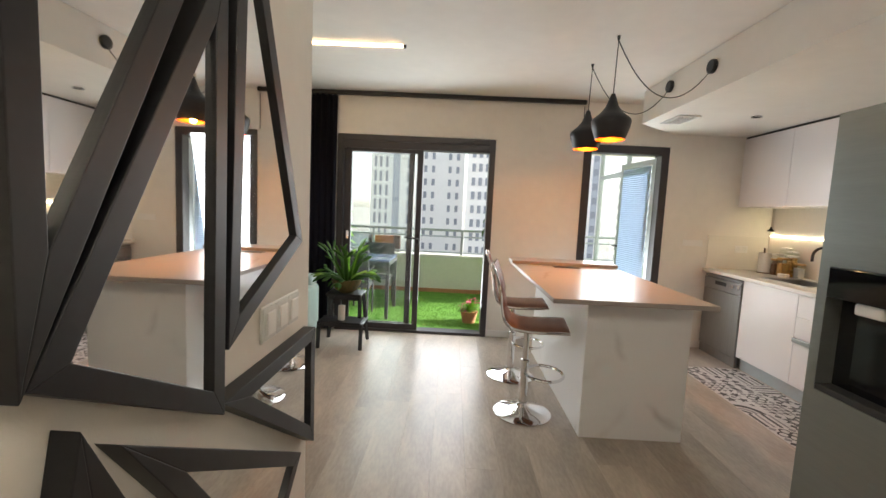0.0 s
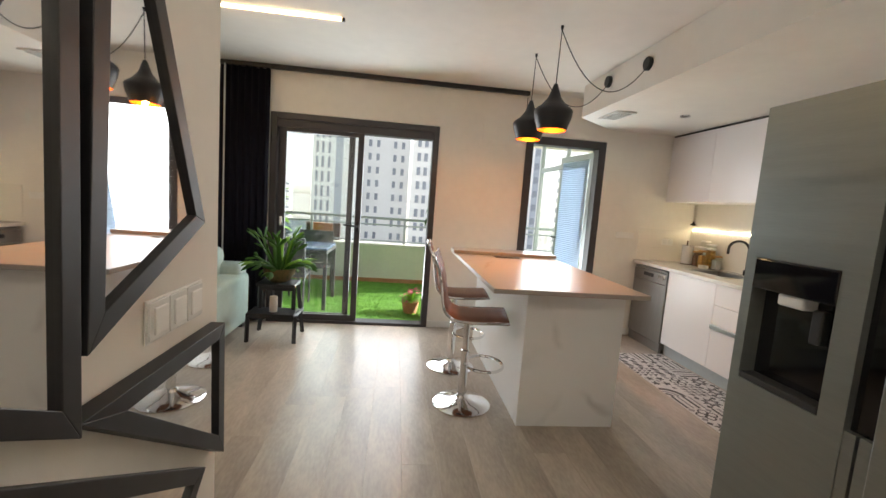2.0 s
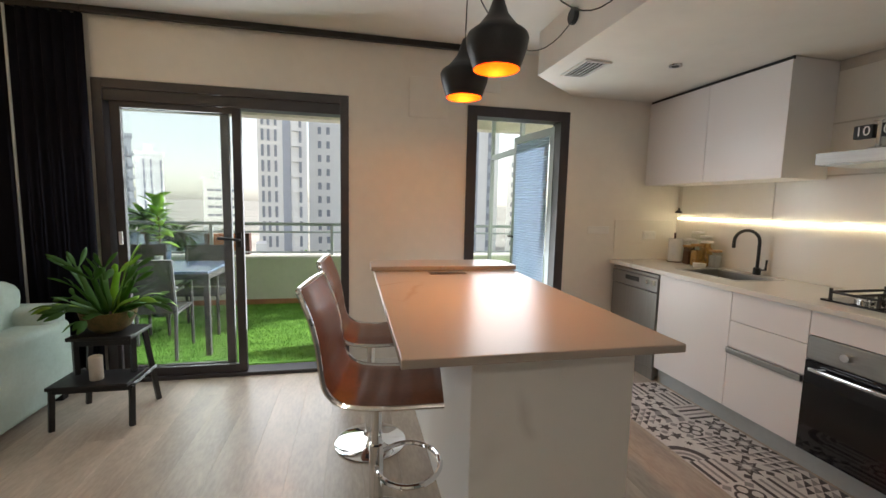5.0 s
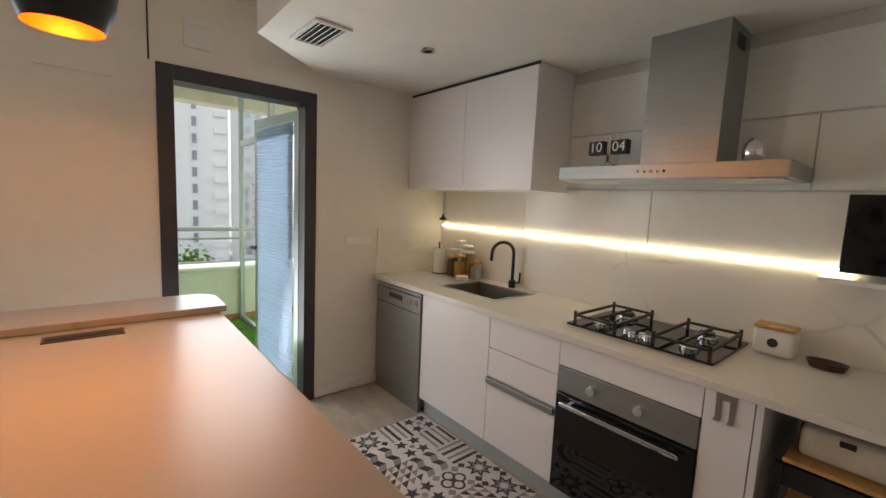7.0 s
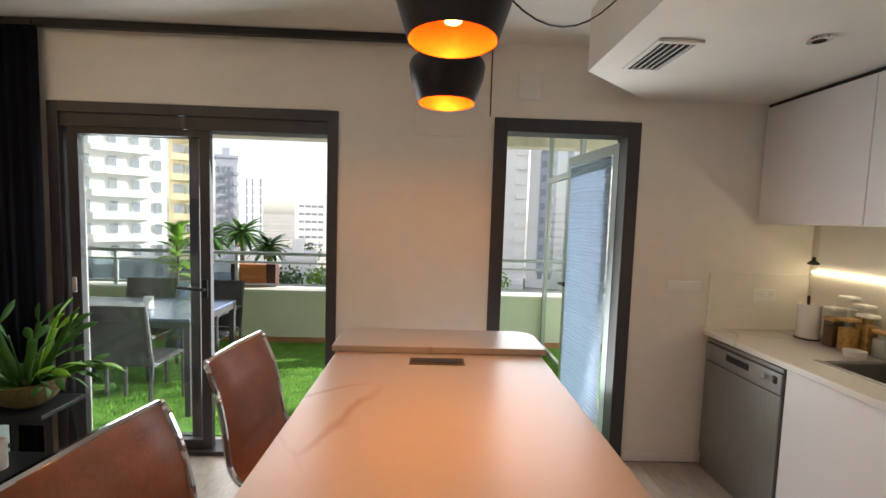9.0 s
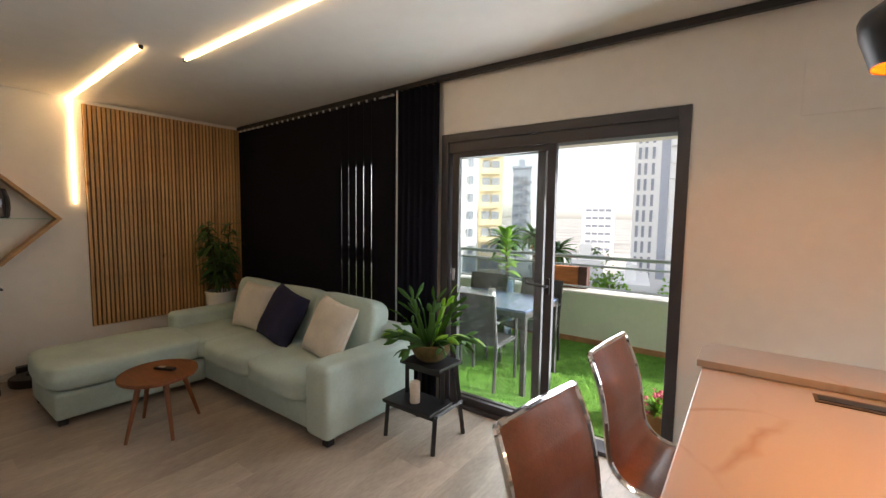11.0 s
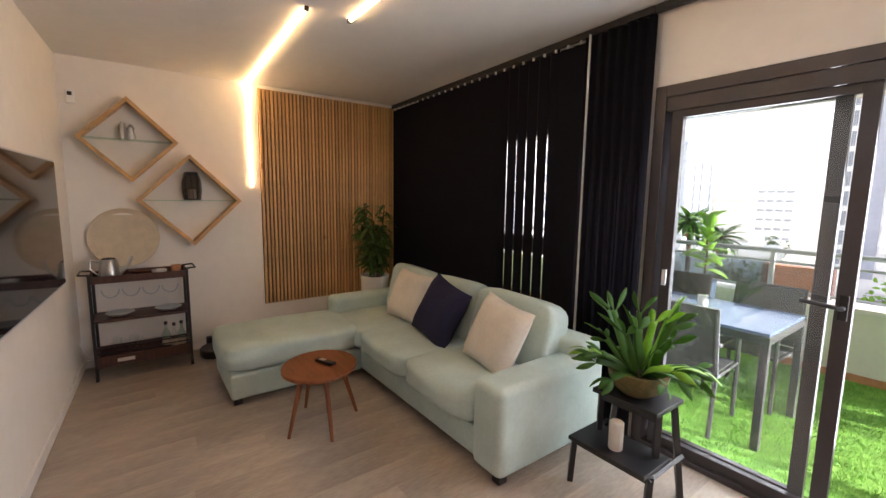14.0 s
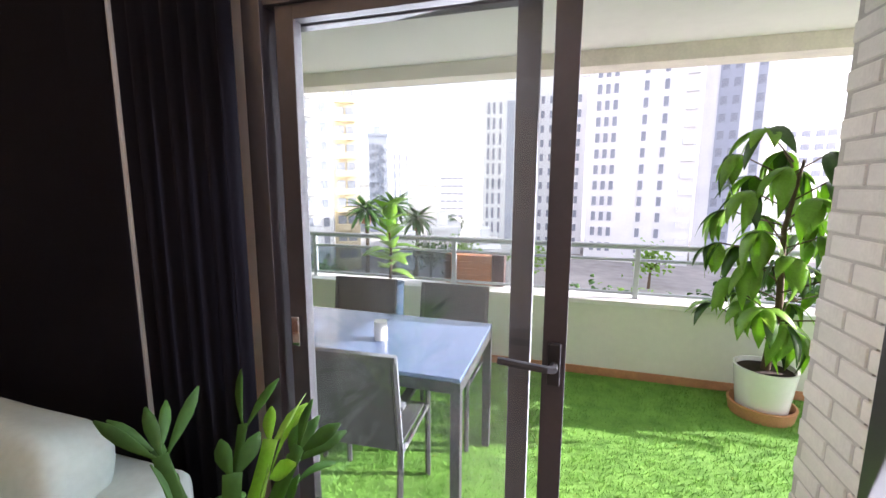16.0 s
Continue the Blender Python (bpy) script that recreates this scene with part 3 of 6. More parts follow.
# ---- slatted wood panel ----
sp = thing("slat_panel", "pine slatted wall panel on black felt", "wall panel")
part("backing", box(X_SLAT + 0.001, X_SLAT + 0.012, 3.53, 5.135, 0.39, 2.66), FELT, sp, "black felt backing")
slat_me = None
n = 41
for j in range(n):
    ob = part("slat", box(0, 0.022, -0.0135, 0.0135, 0.39, 2.66, 0.002, 1), PINE, sp) if slat_me is None else new("slat", slat_me)
    slat_me = ob.data
    ob.parent = sp
    ob.location = (X_SLAT + 0.012, 3.545 + j * (1.575 / (n - 1)), 0)


# ---- LED lines ----
def led(name, label, a, b, mat=LEDW, w=0.012, ends=True):
    t = thing("led_strip_light", label, "light")
    a, b = Vector(a), Vector(b)
    lo = Vector([min(p, q) for p, q in zip(a, b)]) - Vector((w,) * 3)
    hi = Vector([max(p, q) for p, q in zip(a, b)]) + Vector((w,) * 3)
    part("diffuser", box(lo.x, hi.x, lo.y, hi.y, lo.z, hi.z, 0.004), mat, t)
    if ends:
        for q, o in ((a, a - b), (b, b - a)):
            c = q + o.normalized() * (w + 0.012)
            part("end_cap", box(c.x - w - 0.003, c.x + w + 0.003, c.y - w - 0.003, c.y + w + 0.003, c.z - w - 0.003, c.z + w + 0.003, 0.002), BLACK, t)
    return t


lt = thing("led_strip_light", "warm linear light running down the wall and across the ceiling", "light")
part("wall_diffuser", box(X_SLAT + 0.001, X_SLAT + 0.02, 3.432, 3.452, 1.66, 2.698, 0.004), LEDW, lt)
bm = box(-1.05, 1.05, -0.011, 0.011, -0.010, 0.010, 0.004)
o = part("ceiling_diffuser", moved(bm, pose(-2.985, 3.39, 2.688, 0, 0, -2.3)), LEDW, lt)
part("end_cap", box(-1.945, -1.92, 3.335, 3.36, 2.674, 2.699, 0.002), BLACK, lt)
led("led", "slim warm linear light along the ceiling", (-1.93, 3.63, 2.689), (0.22, 3.63, 2.689), w=0.009)
led("led", "slim warm linear light on the corridor ceiling", (0.55, -0.45, 2.689), (1.45, -0.45, 2.689), LEDC, w=0.009)

# ---- kitchen units ----
CT = 0.930
CF, CB = 3.56, X_KIT - 0.012
wt = thing("worktop", "pale stone kitchen worktop with fine veins", "worktop")
w = part("slab", box(3.545, CB, 1.46, 5.02, CT - 0.022, CT), TOPSTONE, wt)
part("front_edge", box(3.525, 3.5445, 1.46, 5.02, CT - 0.034, CT, 0.003), TOPSTONE, wt)


def cut(ob, b):
    """Opens a box-shaped hole through a mesh."""
    k = link(box(*b), "cutter", TOPSTONE)
    md = ob.modifiers.new("hole", "BOOLEAN")
    md.object, md.operation, md.solver = k, "DIFFERENCE", "EXACT"
    dg = bpy.context.evaluated_depsgraph_get()
    me = bpy.data.meshes.new_from_object(ob.evaluated_get(dg))
    ob.modifiers.clear()
    ob.data = me
    bpy.data.objects.remove(k)


cut(w, (3.74, 4.10, 3.88, 4.38, 0.8, 1.0))
link(box(X_KIT - 0.011, X_KIT - 0.001, 1.46, 5.02, CT + 0.001, 1.318), "splashback", SPLASH, kind="structure", label="marble splashback behind the worktop", category="splashback")
link(box(3.56, X_KIT - 0.012, Y_DOOR - 0.010, Y_DOOR - 0.001, CT, 1.30), "splashback_end", SPLASH, kind="structure", label="marble upstand on the end wall", category="splashback")
tw = link(box(X_KIT - 0.004, X_KIT - 0.001, 1.46, 5.02, 1.319, Z_DROP), "wall_tiling", GROUT, kind="structure", label="large white wall tiles", category="tiles")
tile_me = None
for i in range(3):
    for j in range(5):
        y0, z0 = 4.98 - 0.90 - j * 0.90 + (0.22 if i % 2 else 0), 1.325 + i * 0.335
        ya, yb, za, zb = max(1.47, y0), min(5.01, y0 + 0.895), z0, min(Z_DROP - 0.005, z0 + 0.326)
        if yb - ya > 0.05:
            part("tile", box(X_KIT - 0.011, X_KIT - 0.004, ya, yb, za, zb, 0.001, 1), TILEW, tw)
lk = led("led", "cool linear light along the top of the splashback", (X_KIT - 0.021, 2.32, 1.328), (X_KIT - 0.021, 4.99, 1.328), LEDK, 0.004, False)


def handle_bar(parent, y0, y1, z):
    part("handle", box(CF - 0.022, CF - 0.001, y0, y1, z - 0.018, z + 0.018, 0.003), STEEL, parent, "recessed steel grip rail")


def unit(label, y0, y1, fronts):
    u = thing("base_cabinet", label, "cabinet", group="kitchen base units")
    part("body", box(CF + 0.02, CB - 0.01, y0 + 0.002, y1 - 0.002, 0.12, CT - 0.024), GLOSSW, u)
    for z0, z1 in fronts:
        part("front", box(CF, CF + 0.018, y0 + 0.002, y1 - 0.002, z0, z1, 0.0015), GLOSSW, u)
    part("plinth", box(CF + 0.05, CF + 0.065, y0, y1, 0.0, 0.118), GREYMET, u, "brushed aluminium plinth")
    return u


u1 = unit("white lacquered kitchen base cabinet under the sink", 3.73, 4.385, [(0.125, 0.895)])
bpy.data.objects.remove(next(c for c in u1.children if c.name.startswith("body")))
u2 = unit("white lacquered drawer unit with a steel grip", 3.25, 3.73, [(0.125, 0.485), (0.53, 0.70), (0.704, 0.895)])
handle_bar(u2, 3.255, 3.725, 0.508)
uo = unit("white lacquered oven housing", 2.61, 3.25, [(0.762, 0.895)])
u4 = unit("narrow white lacquered pull-out cabinet", 2.45, 2.61, [(0.125, 0.895)])
t = thing("side_panel", "white lacquered end panel beside the open bay", "panel")
part("panel", box(CF, CB - 0.01, 2.425, 2.448, 0.0, CT - 0.024, 0.001), GLOSSW, t)
hk = thing("door_hook", "steel over-door towel hook on the cabinet", "hook")
bm = box(CF - 0.006, CF - 0.001, 2.505, 2.57, 0.86, 0.897, 0.001)
for y in (2.507, 2.552):
    box(CF - 0.006, CF - 0.001, y, y + 0.017, 0.79, 0.862, bm=bm)
    box(CF - 0.024, CF - 0.001, y, y + 0.017, 0.782, 0.790, bm=bm)
part("hook_plate", bm, STEEL, hk)

ov = thing("oven", "built-in oven with steel panel and black glass door", "oven")
part("control_panel", box(CF - 0.004, CF + 0.03, 2.615, 3.245, 0.63, 0.757, 0.002), STEEL, ov)
part("door", box(CF - 0.012, CF + 0.03, 2.615, 3.245, 0.125, 0.625, 0.003), BLACKGL, ov, "black glass oven door")
part("door_handle", box(CF - 0.055, CF - 0.035, 2.66, 3.20, 0.578, 0.598, 0.006), CHROME, ov)
for y in (2.70, 3.16):
    part("handle_bracket", box(CF - 0.04, CF - 0.01, y - 0.01, y + 0.01, 0.581, 0.595), CHROME, ov)
for y in (2.84, 3.06):
    part("knob", moved(lathe([(0, 0), (0.022, 0), (0.020, 0.022), (0, 0.022)], 20), pose(CF - 0.004, y, 0.695, 0, -90, 0)), CHROME, ov, "", True)

dw = thing("dishwasher", "freestanding grey steel dishwasher under the worktop", "dishwasher")
part("body", box(CF + 0.03, CB - 0.02, 4.40, 4.985, 0.03, 0.855), DISHW, dw)
part("door", box(CF - 0.01, CF + 0.03, 4.395, 4.99, 0.10, 0.73, 0.005), DISHW, dw)
part("control_panel", box(CF - 0.012, CF + 0.03, 4.395, 4.99, 0.735, 0.85, 0.005), DISHW, dw)
part("top", box(CF - 0.005, CB - 0.02, 4.395, 4.99, 0.855, 0.88, 0.004), DISHW, dw)
part("kick", box(CF + 0.0, CF + 0.03, 4.40, 4.985, 0.0, 0.095, 0.003), DISHW, dw)
part("grip", box(CF - 0.016, CF - 0.005, 4.62, 4.80, 0.785, 0.825, 0.005), BLACK, dw, "black recessed grip")
part("dial", moved(lathe([(0, 0), (0.02, 0), (0.018, 0.02), (0, 0.02)], 18), pose(CF - 0.012, 4.50, 0.81, 0, -90, 0)), CHROME, dw, "", True)
part("button_plate", box(CF - 0.015, CF - 0.01, 4.42, 4.455, 0.79, 0.83), CHROME, dw)

# wall cabinet, hood
wc = thing("wall_cabinet", "white lacquered wall cabinet with two doors", "cabinet")
part("body", box(3.87, X_KIT - 0.012, 3.735, 5.02, 1.63, 2.384), GLOSSW, wc)
for y0, y1 in ((3.732, 4.353), (4.357, 5.02)):
    part("door", box(3.848, 3.868, y0, y1, 1.628, 2.366, 0.0015), GLOSSW, wc)
part("top_gap", box(3.858, 3.868, 3.735, 5.02, 2.3665, 2.388), BLACK, wc, "dark shadow gap strip")
hd = thing("cooker_hood", "stainless steel chimney cooker hood", "cooker hood")
part("canopy", box(3.84, X_KIT - 0.012, 2.50, 3.53, 1.69, 1.758, 0.002), STEEL, hd)
part("underside", box(3.86, X_KIT - 0.03, 2.52, 3.51, 1.683, 1.689), GREYMET, hd, "pale filter panel")
bm = box(3.96, X_KIT - 0.012, 2.79, 3.133, 1.759, Z_DROP - 0.001)
part("chimney", bm, STEEL, hd)
for j in range(5):
    part("button", moved(lathe([(0, 0), (0.008, 0), (0.007, 0.004), (0, 0.004)], 12), pose(3.84, 3.08 - 0.03 * j, 1.724, 0, -90, 0)), CHROME, hd)
part("chimney_slot", box(4.05, 4.15, 2.787, 2.79, 2.29, 2.35), BLACK, hd)

# hob
hb = thing("hob", "black glass gas hob with cast iron pan supports", "hob")
HX0, HX1, HY0, HY1 = 3.69, 4.16, 2.63, 3.31
part("plate", box(HX0, HX1, HY0, HY1, CT + 0.0005, CT + 0.012, 0.003), BLACKGL, hb)
for bx, by, r in ((3.80, 2.76, 0.04), (4.04, 2.77, 0.05), (3.82, 3.18, 0.045), (4.05, 3.17, 0.06)):
    b = part("burner", moved(lathe([(0, 0), (r, 0), (r, 0.012), (r * 0.75, 0.014), (r * 0.75, 0.024), (0, 0.026)], 24), Matrix.Translation((bx, by, CT + 0.012))), CHROME, hb, "round gas burner", True)
    part("burner_cap", moved(lathe([(0, 0), (r * 0.7, 0), (r * 0.68, 0.008), (0, 0.01)], 24), Matrix.Translation((bx, by, CT + 0.038))), CASTIRON, b, "", True)
for y0, y1 in ((2.65, 2.89), (3.06, 3.29)):
    bm = bmesh.new()
    for xx in (HX0 + 0.03, HX1 - 0.04):
        box(xx, xx + 0.012, y0, y1, CT + 0.045, CT + 0.057, bm=bm)
    for yy in (y0, (y0 + y1) / 2 - 0.006, y1 - 0.012):
        box(HX0 + 0.03, HX1 - 0.03, yy, yy + 0.012, CT + 0.045, CT + 0.057, bm=bm)
    for xx in (HX0 + 0.03, HX1 - 0.04):
        for yy in (y0, y1 - 0.012):
            box(xx, xx + 0.012, yy, yy + 0.012, CT + 0.010, CT + 0.072, bm=bm)
    part("pan_support", bm, CASTIRON, hb, "cast iron pan support")
for j in range(4):
    part("knob", moved(lathe([(0, 0), (0.019, 0), (0.016, 0.022), (0, 0.024)], 18), Matrix.Translation((3.75 + 0.028 * (j % 2), 2.92 + 0.037 * j, CT + 0.012))), CHROME, hb, "", True)

# sink and tap
sk = thing("sink", "square stainless steel sink set in the worktop", "sink")
bm = bmesh.new()
box(3.73, 4.11, 3.87, 4.39, 0.752, 0.757, bm=bm)
for b in ((3.738, 3.742, 3.875, 4.385), (4.098, 4.102, 3.875, 4.385), (3.742, 4.098, 3.878, 3.882), (3.742, 4.098, 4.378, 4.382)):
    box(*b, 0.757, CT - 0.005, bm=bm)
part("bowl", bm, STEEL, sk)
part("drain", moved(lathe([(0, 0), (0.04, 0), (0.04, 0.004), (0, 0.004)], 20), Matrix.Translation((3.92, 4.13, 0.757))), CHROME, sk)
bm = bmesh.new()
for b in ((3.715, 3.741, 3.855, 4.405), (4.099, 4.125, 3.855, 4.405), (3.741, 4.099, 3.855, 3.881), (3.741, 4.099, 4.379, 4.405)):
    box(*b, CT + 0.0005, CT + 0.004, bm=bm)
part("rim", bm, STEEL, sk)
tp = thing("kitchen_tap", "matt black arched kitchen tap", "tap")
part("base", moved(lathe([(0, 0), (0.026, 0), (0.026, 0.05), (0.02, 0.055), (0, 0.055)], 20), Matrix.Translation((4.165, 4.10, CT))), BLACK, tp, "", True)
arc = [(4.165, 4.10, CT + 0.05), (4.165, 4.10, CT + 0.25)] + [(4.165 - 0.085 * (1 - math.cos(a)), 4.10 + 0.03 * (1 - math.cos(a)), CT + 0.25 + 0.085 * math.sin(a)) for a in [math.pi * k / 10 for k in range(1, 11)]] + [(3.995, 4.16, CT + 0.20)]
part("spout", tube(arc, 0.012, 10), BLACK, tp, "", True)
part("lever", tube([(4.165, 4.08, CT + 0.04), (4.165, 4.035, CT + 0.045), (4.165, 4.03, CT + 0.12)], 0.008), BLACK, tp, "", True)

# ---- island ----
isl = thing("kitchen_island", "white marble kitchen island", "kitchen island")
part("base", box(1.57, 2.235, 2.91, 4.55, 0.0, 0.929, 0.003), MARBLE, isl, "white marble plinth")
part("worktop", box(1.29, 2.26, 2.69, 4.60, 0.93, 0.96, 0.004), BARSTONE, isl, "pale stone bar top")
r = 0.10
poly = [(1.27, 4.28), (2.285, 4.28)] + [(2.285 - r + r * math.cos(a), 4.60 - r + r * math.sin(a)) for a in [math.pi / 2 * k / 8 for k in range(9)]] + \
       [(1.27 + r + r * math.cos(a), 4.60 - r + r * math.sin(a)) for a in [math.pi / 2 + math.pi / 2 * k / 8 for k in range(9)]]
part("raised_shelf", prism(poly, 0.962, 0.992, "z", 0.003), BARSTONE, isl, "raised stone shelf with rounded corners")
so = thing("socket_strip", "flush metal power socket cover in the bar top", "socket")
part("cover", box(1.64, 1.885, 4.13, 4.215, 0.9605, 0.964, 0.001), material("bronze_cover", (0.16, 0.10, 0.05), 0.35, 0.8), so)
part("slot", box(1.65, 1.875, 4.15, 4.195, 0.9645, 0.966), BLACK, so)


# ---- bar stools ----
def bar_stool():
    t = thing("bar_stool", "bar stool with tan leather shell and chrome pedestal", "bar stool", group="bar stools at the island")
    part("foot", lathe([(0, 0), (0.205, 0), (0.207, 0.008), (0.19, 0.018), (0.10, 0.035), (0.045, 0.055), (0.035, 0.075), (0, 0.075)], 40), CHROME, t, "round chrome foot plate", True)
    part("column", lathe([(0, 0.07), (0.03, 0.07), (0.03, 0.40), (0.022, 0.405), (0.022, 0.63), (0, 0.63)], 20), CHROME, t, "", True)
    ring = [(0.0 + 0.13 + 0.13 * math.cos(a), 0.13 * math.sin(a), 0.31) for a in [2 * math.pi * k / 24 for k in range(25)]]
    part("foot_ring", tube([(p[0] * 1.05, p[1] * 1.2, p[2]) for p in ring], 0.011, 8), CHROME, t, "chrome foot ring", True)
    part("mechanism", box(-0.09, 0.09, -0.06, 0.06, 0.615, 0.65, 0.006), BLACK, t)
    prof = [(0.27, 0.672), (0.19, 0.668), (0.08, 0.66), (-0.03, 0.66), (-0.11, 0.675), (-0.16, 0.72), (-0.18, 0.79), (-0.192, 0.88), (-0.216, 0.98), (-0.255, 1.075), (-0.262, 1.095)]
    bm = bmesh.new()
    dense = []
    for k in range(len(prof) - 1):
        for j in range(4):
            s = j / 4
            p0, p1, p2, p3 = (Vector(prof[min(max(k + q, 0), len(prof) - 1)]) for q in (-1, 0, 1, 2))
            dense.append(0.5 * ((2 * p1) + (p2 - p0) * s + (2 * p0 - 5 * p1 + 4 * p2 - p3) * s * s + (3 * p1 - p0 - 3 * p2 + p3) * s ** 3))
    dense.append(Vector(prof[-1]))
    length = 0
    rows = []
    for k, p in enumerate(dense):
        d = (dense[min(k + 1, len(dense) - 1)] - dense[max(k - 1, 0)]).normalized()
        nrm = Vector((d.y, -d.x))
        if k:
            length += (p - dense[k - 1]).length
        groove = 0.010 * abs(math.sin(math.pi * length / 0.085)) ** 0.5
        hw = 0.205 * (1 - 0.12 * (k / len(dense)) ** 3)
        row = []
        for j in range(9):
            u = -1 + j / 4
            edge = 1 - abs(u) ** 6
            q = p + nrm * (0.012 + groove) * edge
            row.append(bm.verts.new((q.x, u * hw, q.y)))
        for j in range(9):
            u = 1 - j / 4
            q = p - nrm * 0.014 * (1 - abs(u) ** 6)
            row.append(bm.verts.new((q.x, u * hw, q.y)))
        rows.append(row)
    for a, b in zip(rows, rows[1:]):
        for j in range(18):
            f = bm.faces.new((a[j], a[(j + 1) % 18], b[(j + 1) % 18], b[j]))
    bm.faces.new(rows[0])
    bm.faces.new(rows[-1])
    bmesh.ops.recalc_face_normals(bm, faces=bm.faces)
    part("shell", bm, LEATHER, t, "quilted tan leather seat and back", True)
    for s in (-1, 1):
        pts = [(p.x, s * 0.209 * (1 - 0.12 * (k / len(dense)) ** 3), p.y) for k, p in enumerate(dense)]
        part("edge_trim", tube(pts, 0.010, 6), CHROME, t, "chrome edge band", True)
    part("top_trim", tube([(-0.262, -0.18, 1.095), (-0.264, 0.0, 1.099), (-0.262, 0.18, 1.095)], 0.010, 6), CHROME, t, "", True)
    return t


st = bar_stool()
st.matrix_world = pose(1.25, 3.21, 0, 0, 0, -9)
copy_thing(st, pose(1.255, 3.90, 0, 0, 0, -5))


# ---- pendants ----
def pendant(x, y, z, rose, label):
    t = thing("pendant_lamp", label, "lamp", group="pendant lamps over the island")
    out = [(0.100, 0.0), (0.128, 0.085), (0.134, 0.125), (0.128, 0.142), (0.085, 0.175), (0.045, 0.225), (0.022, 0.29), (0.014, 0.315), (0, 0.315)]
    part("shade", moved(lathe([(r, h) for r, h in out], 40), Matrix.Translation((x, y, z))), BLACK, t, "matt black metal shade", True)
    part("shade_lining", moved(lathe([(0.098, 0.001), (0.124, 0.085), (0.129, 0.123), (0.08, 0.168), (0.04, 0.22), (0, 0.24)], 40), Matrix.Translation((x, y, z))), COPPER, t, "hammered gold lining", True)
    part("bulb", moved(lathe([(0, 0.035), (0.018, 0.042), (0.028, 0.065), (0.024, 0.09), (0.014, 0.12), (0, 0.13)], 16), Matrix.Translation((x, y, z))), BULB, t, "glowing bulb", True)
    part("drop_cord", tube([(x, y, z + 0.31), (x + 0.01, y + 0.01, 2.67)], 0.0035, 6), BLACK, t)
    part("ceiling_hook", moved(lathe([(0, 0), (0.008, 0.004), (0.012, 0.03), (0, 0.03)], 10), Matrix.Translation((x + 0.01, y + 0.01, 2.668))), BLACK, t)
    part("swag_cord", tube(curve_pts((x + 0.01, y + 0.01, 2.67), rose, 0.30), 0.0035, 6), BLACK, t)
    part("ceiling_rose", moved(lathe([(0, 0), (0.05, 0), (0.05, 0.022), (0.044, 0.028), (0, 0.028)], 24), Matrix.Translation(rose) @ pose(0, 0, 0, 0, -90, 0)), BLACK, t, "", True)
    bulb("pendant_glow", (x, y, z + 0.012), 3.2, (1.0, 0.38, 0.06), 0.02)
    beam = new("pendant_beam", bpy.data.lights.new("pendant_beam", "SPOT"))
    beam.data.energy, beam.data.color, beam.data.shadow_soft_size = 14.0, (1.0, 0.36, 0.05), 0.02
    beam.data.spot_size, beam.data.spot_blend = radians(76), 1.0
    beam.matrix_world = look((x, y, z + 0.02), (x, y + 0.001, 0))


pendant(1.755, 3.30, 1.99, (2.513, 3.45, 2.57), "black spun metal pendant lamp with gold lining")
pendant(1.76, 3.86, 2.005, (2.513, 4.05, 2.60), "black spun metal pendant lamp with gold lining")

# ---- sofa ----
sf = thing("sofa", "pale mint fabric corner sofa with a chaise", "sofa")
part("base", box(-3.30, -1.02, 3.97, 4.80, 0.06, 0.26, 0.02, 3), SOFA, sf, "", True)
part("armrest", box(-1.02, -0.77, 3.93, 4.86, 0.05, 0.57, 0.05, 4), SOFA, sf, "broad padded armrest", True)
part("armrest", box(-3.34, -3.14, 3.95, 4.86, 0.05, 0.58, 0.05, 4), SOFA, sf, "", True)
part("backrest", box(-3.20, -0.80, 4.66, 4.87, 0.10, 0.68, 0.05, 4), SOFA, sf, "", True)
part("chaise_base", box(-3.30, -2.56, 2.93, 3.98, 0.05, 0.25, 0.025, 3), SOFA, sf, "", True)
part("chaise_cushion", moved(soft_box(0.76, 1.08, 0.20, 0.04), pose(-2.93, 3.45, 0.25)), SOFA, sf, "", True)
part("seat_cushion", moved(soft_box(0.66, 0.78, 0.19, 0.05), pose(-2.80, 4.30, 0.255)), SOFA, sf, "", True)
part("seat_cushion", moved(soft_box(0.74, 0.80, 0.19, 0.06), pose(-2.12, 4.30, 0.255)), SOFA, sf, "", True)
part("seat_cushion", moved(soft_box(0.74, 0.80, 0.19, 0.06), pose(-1.39, 4.30, 0.255)), SOFA, sf, "", True)
for x, wdt, tl in ((-2.77, 0.66, 2), (-2.10, 0.68, -1), (-1.38, 0.74, 1)):
    part("back_cushion", moved(soft_box(wdt, 0.22, 0.47, 0.05, 10, 0.0, 6), pose(x, 4.58, 0.40, -14, tl, 0)), SOFA, sf, "plump back cushion", True)
for x, y in ((-3.25, 2.98), (-2.62, 2.98), (-0.84, 4.0), (-0.84, 4.8), (-3.28, 4.8)):
    part("foot", box(x - 0.03, x + 0.03, y - 0.03, y + 0.03, 0, 0.055, 0.004), BLACK, sf)


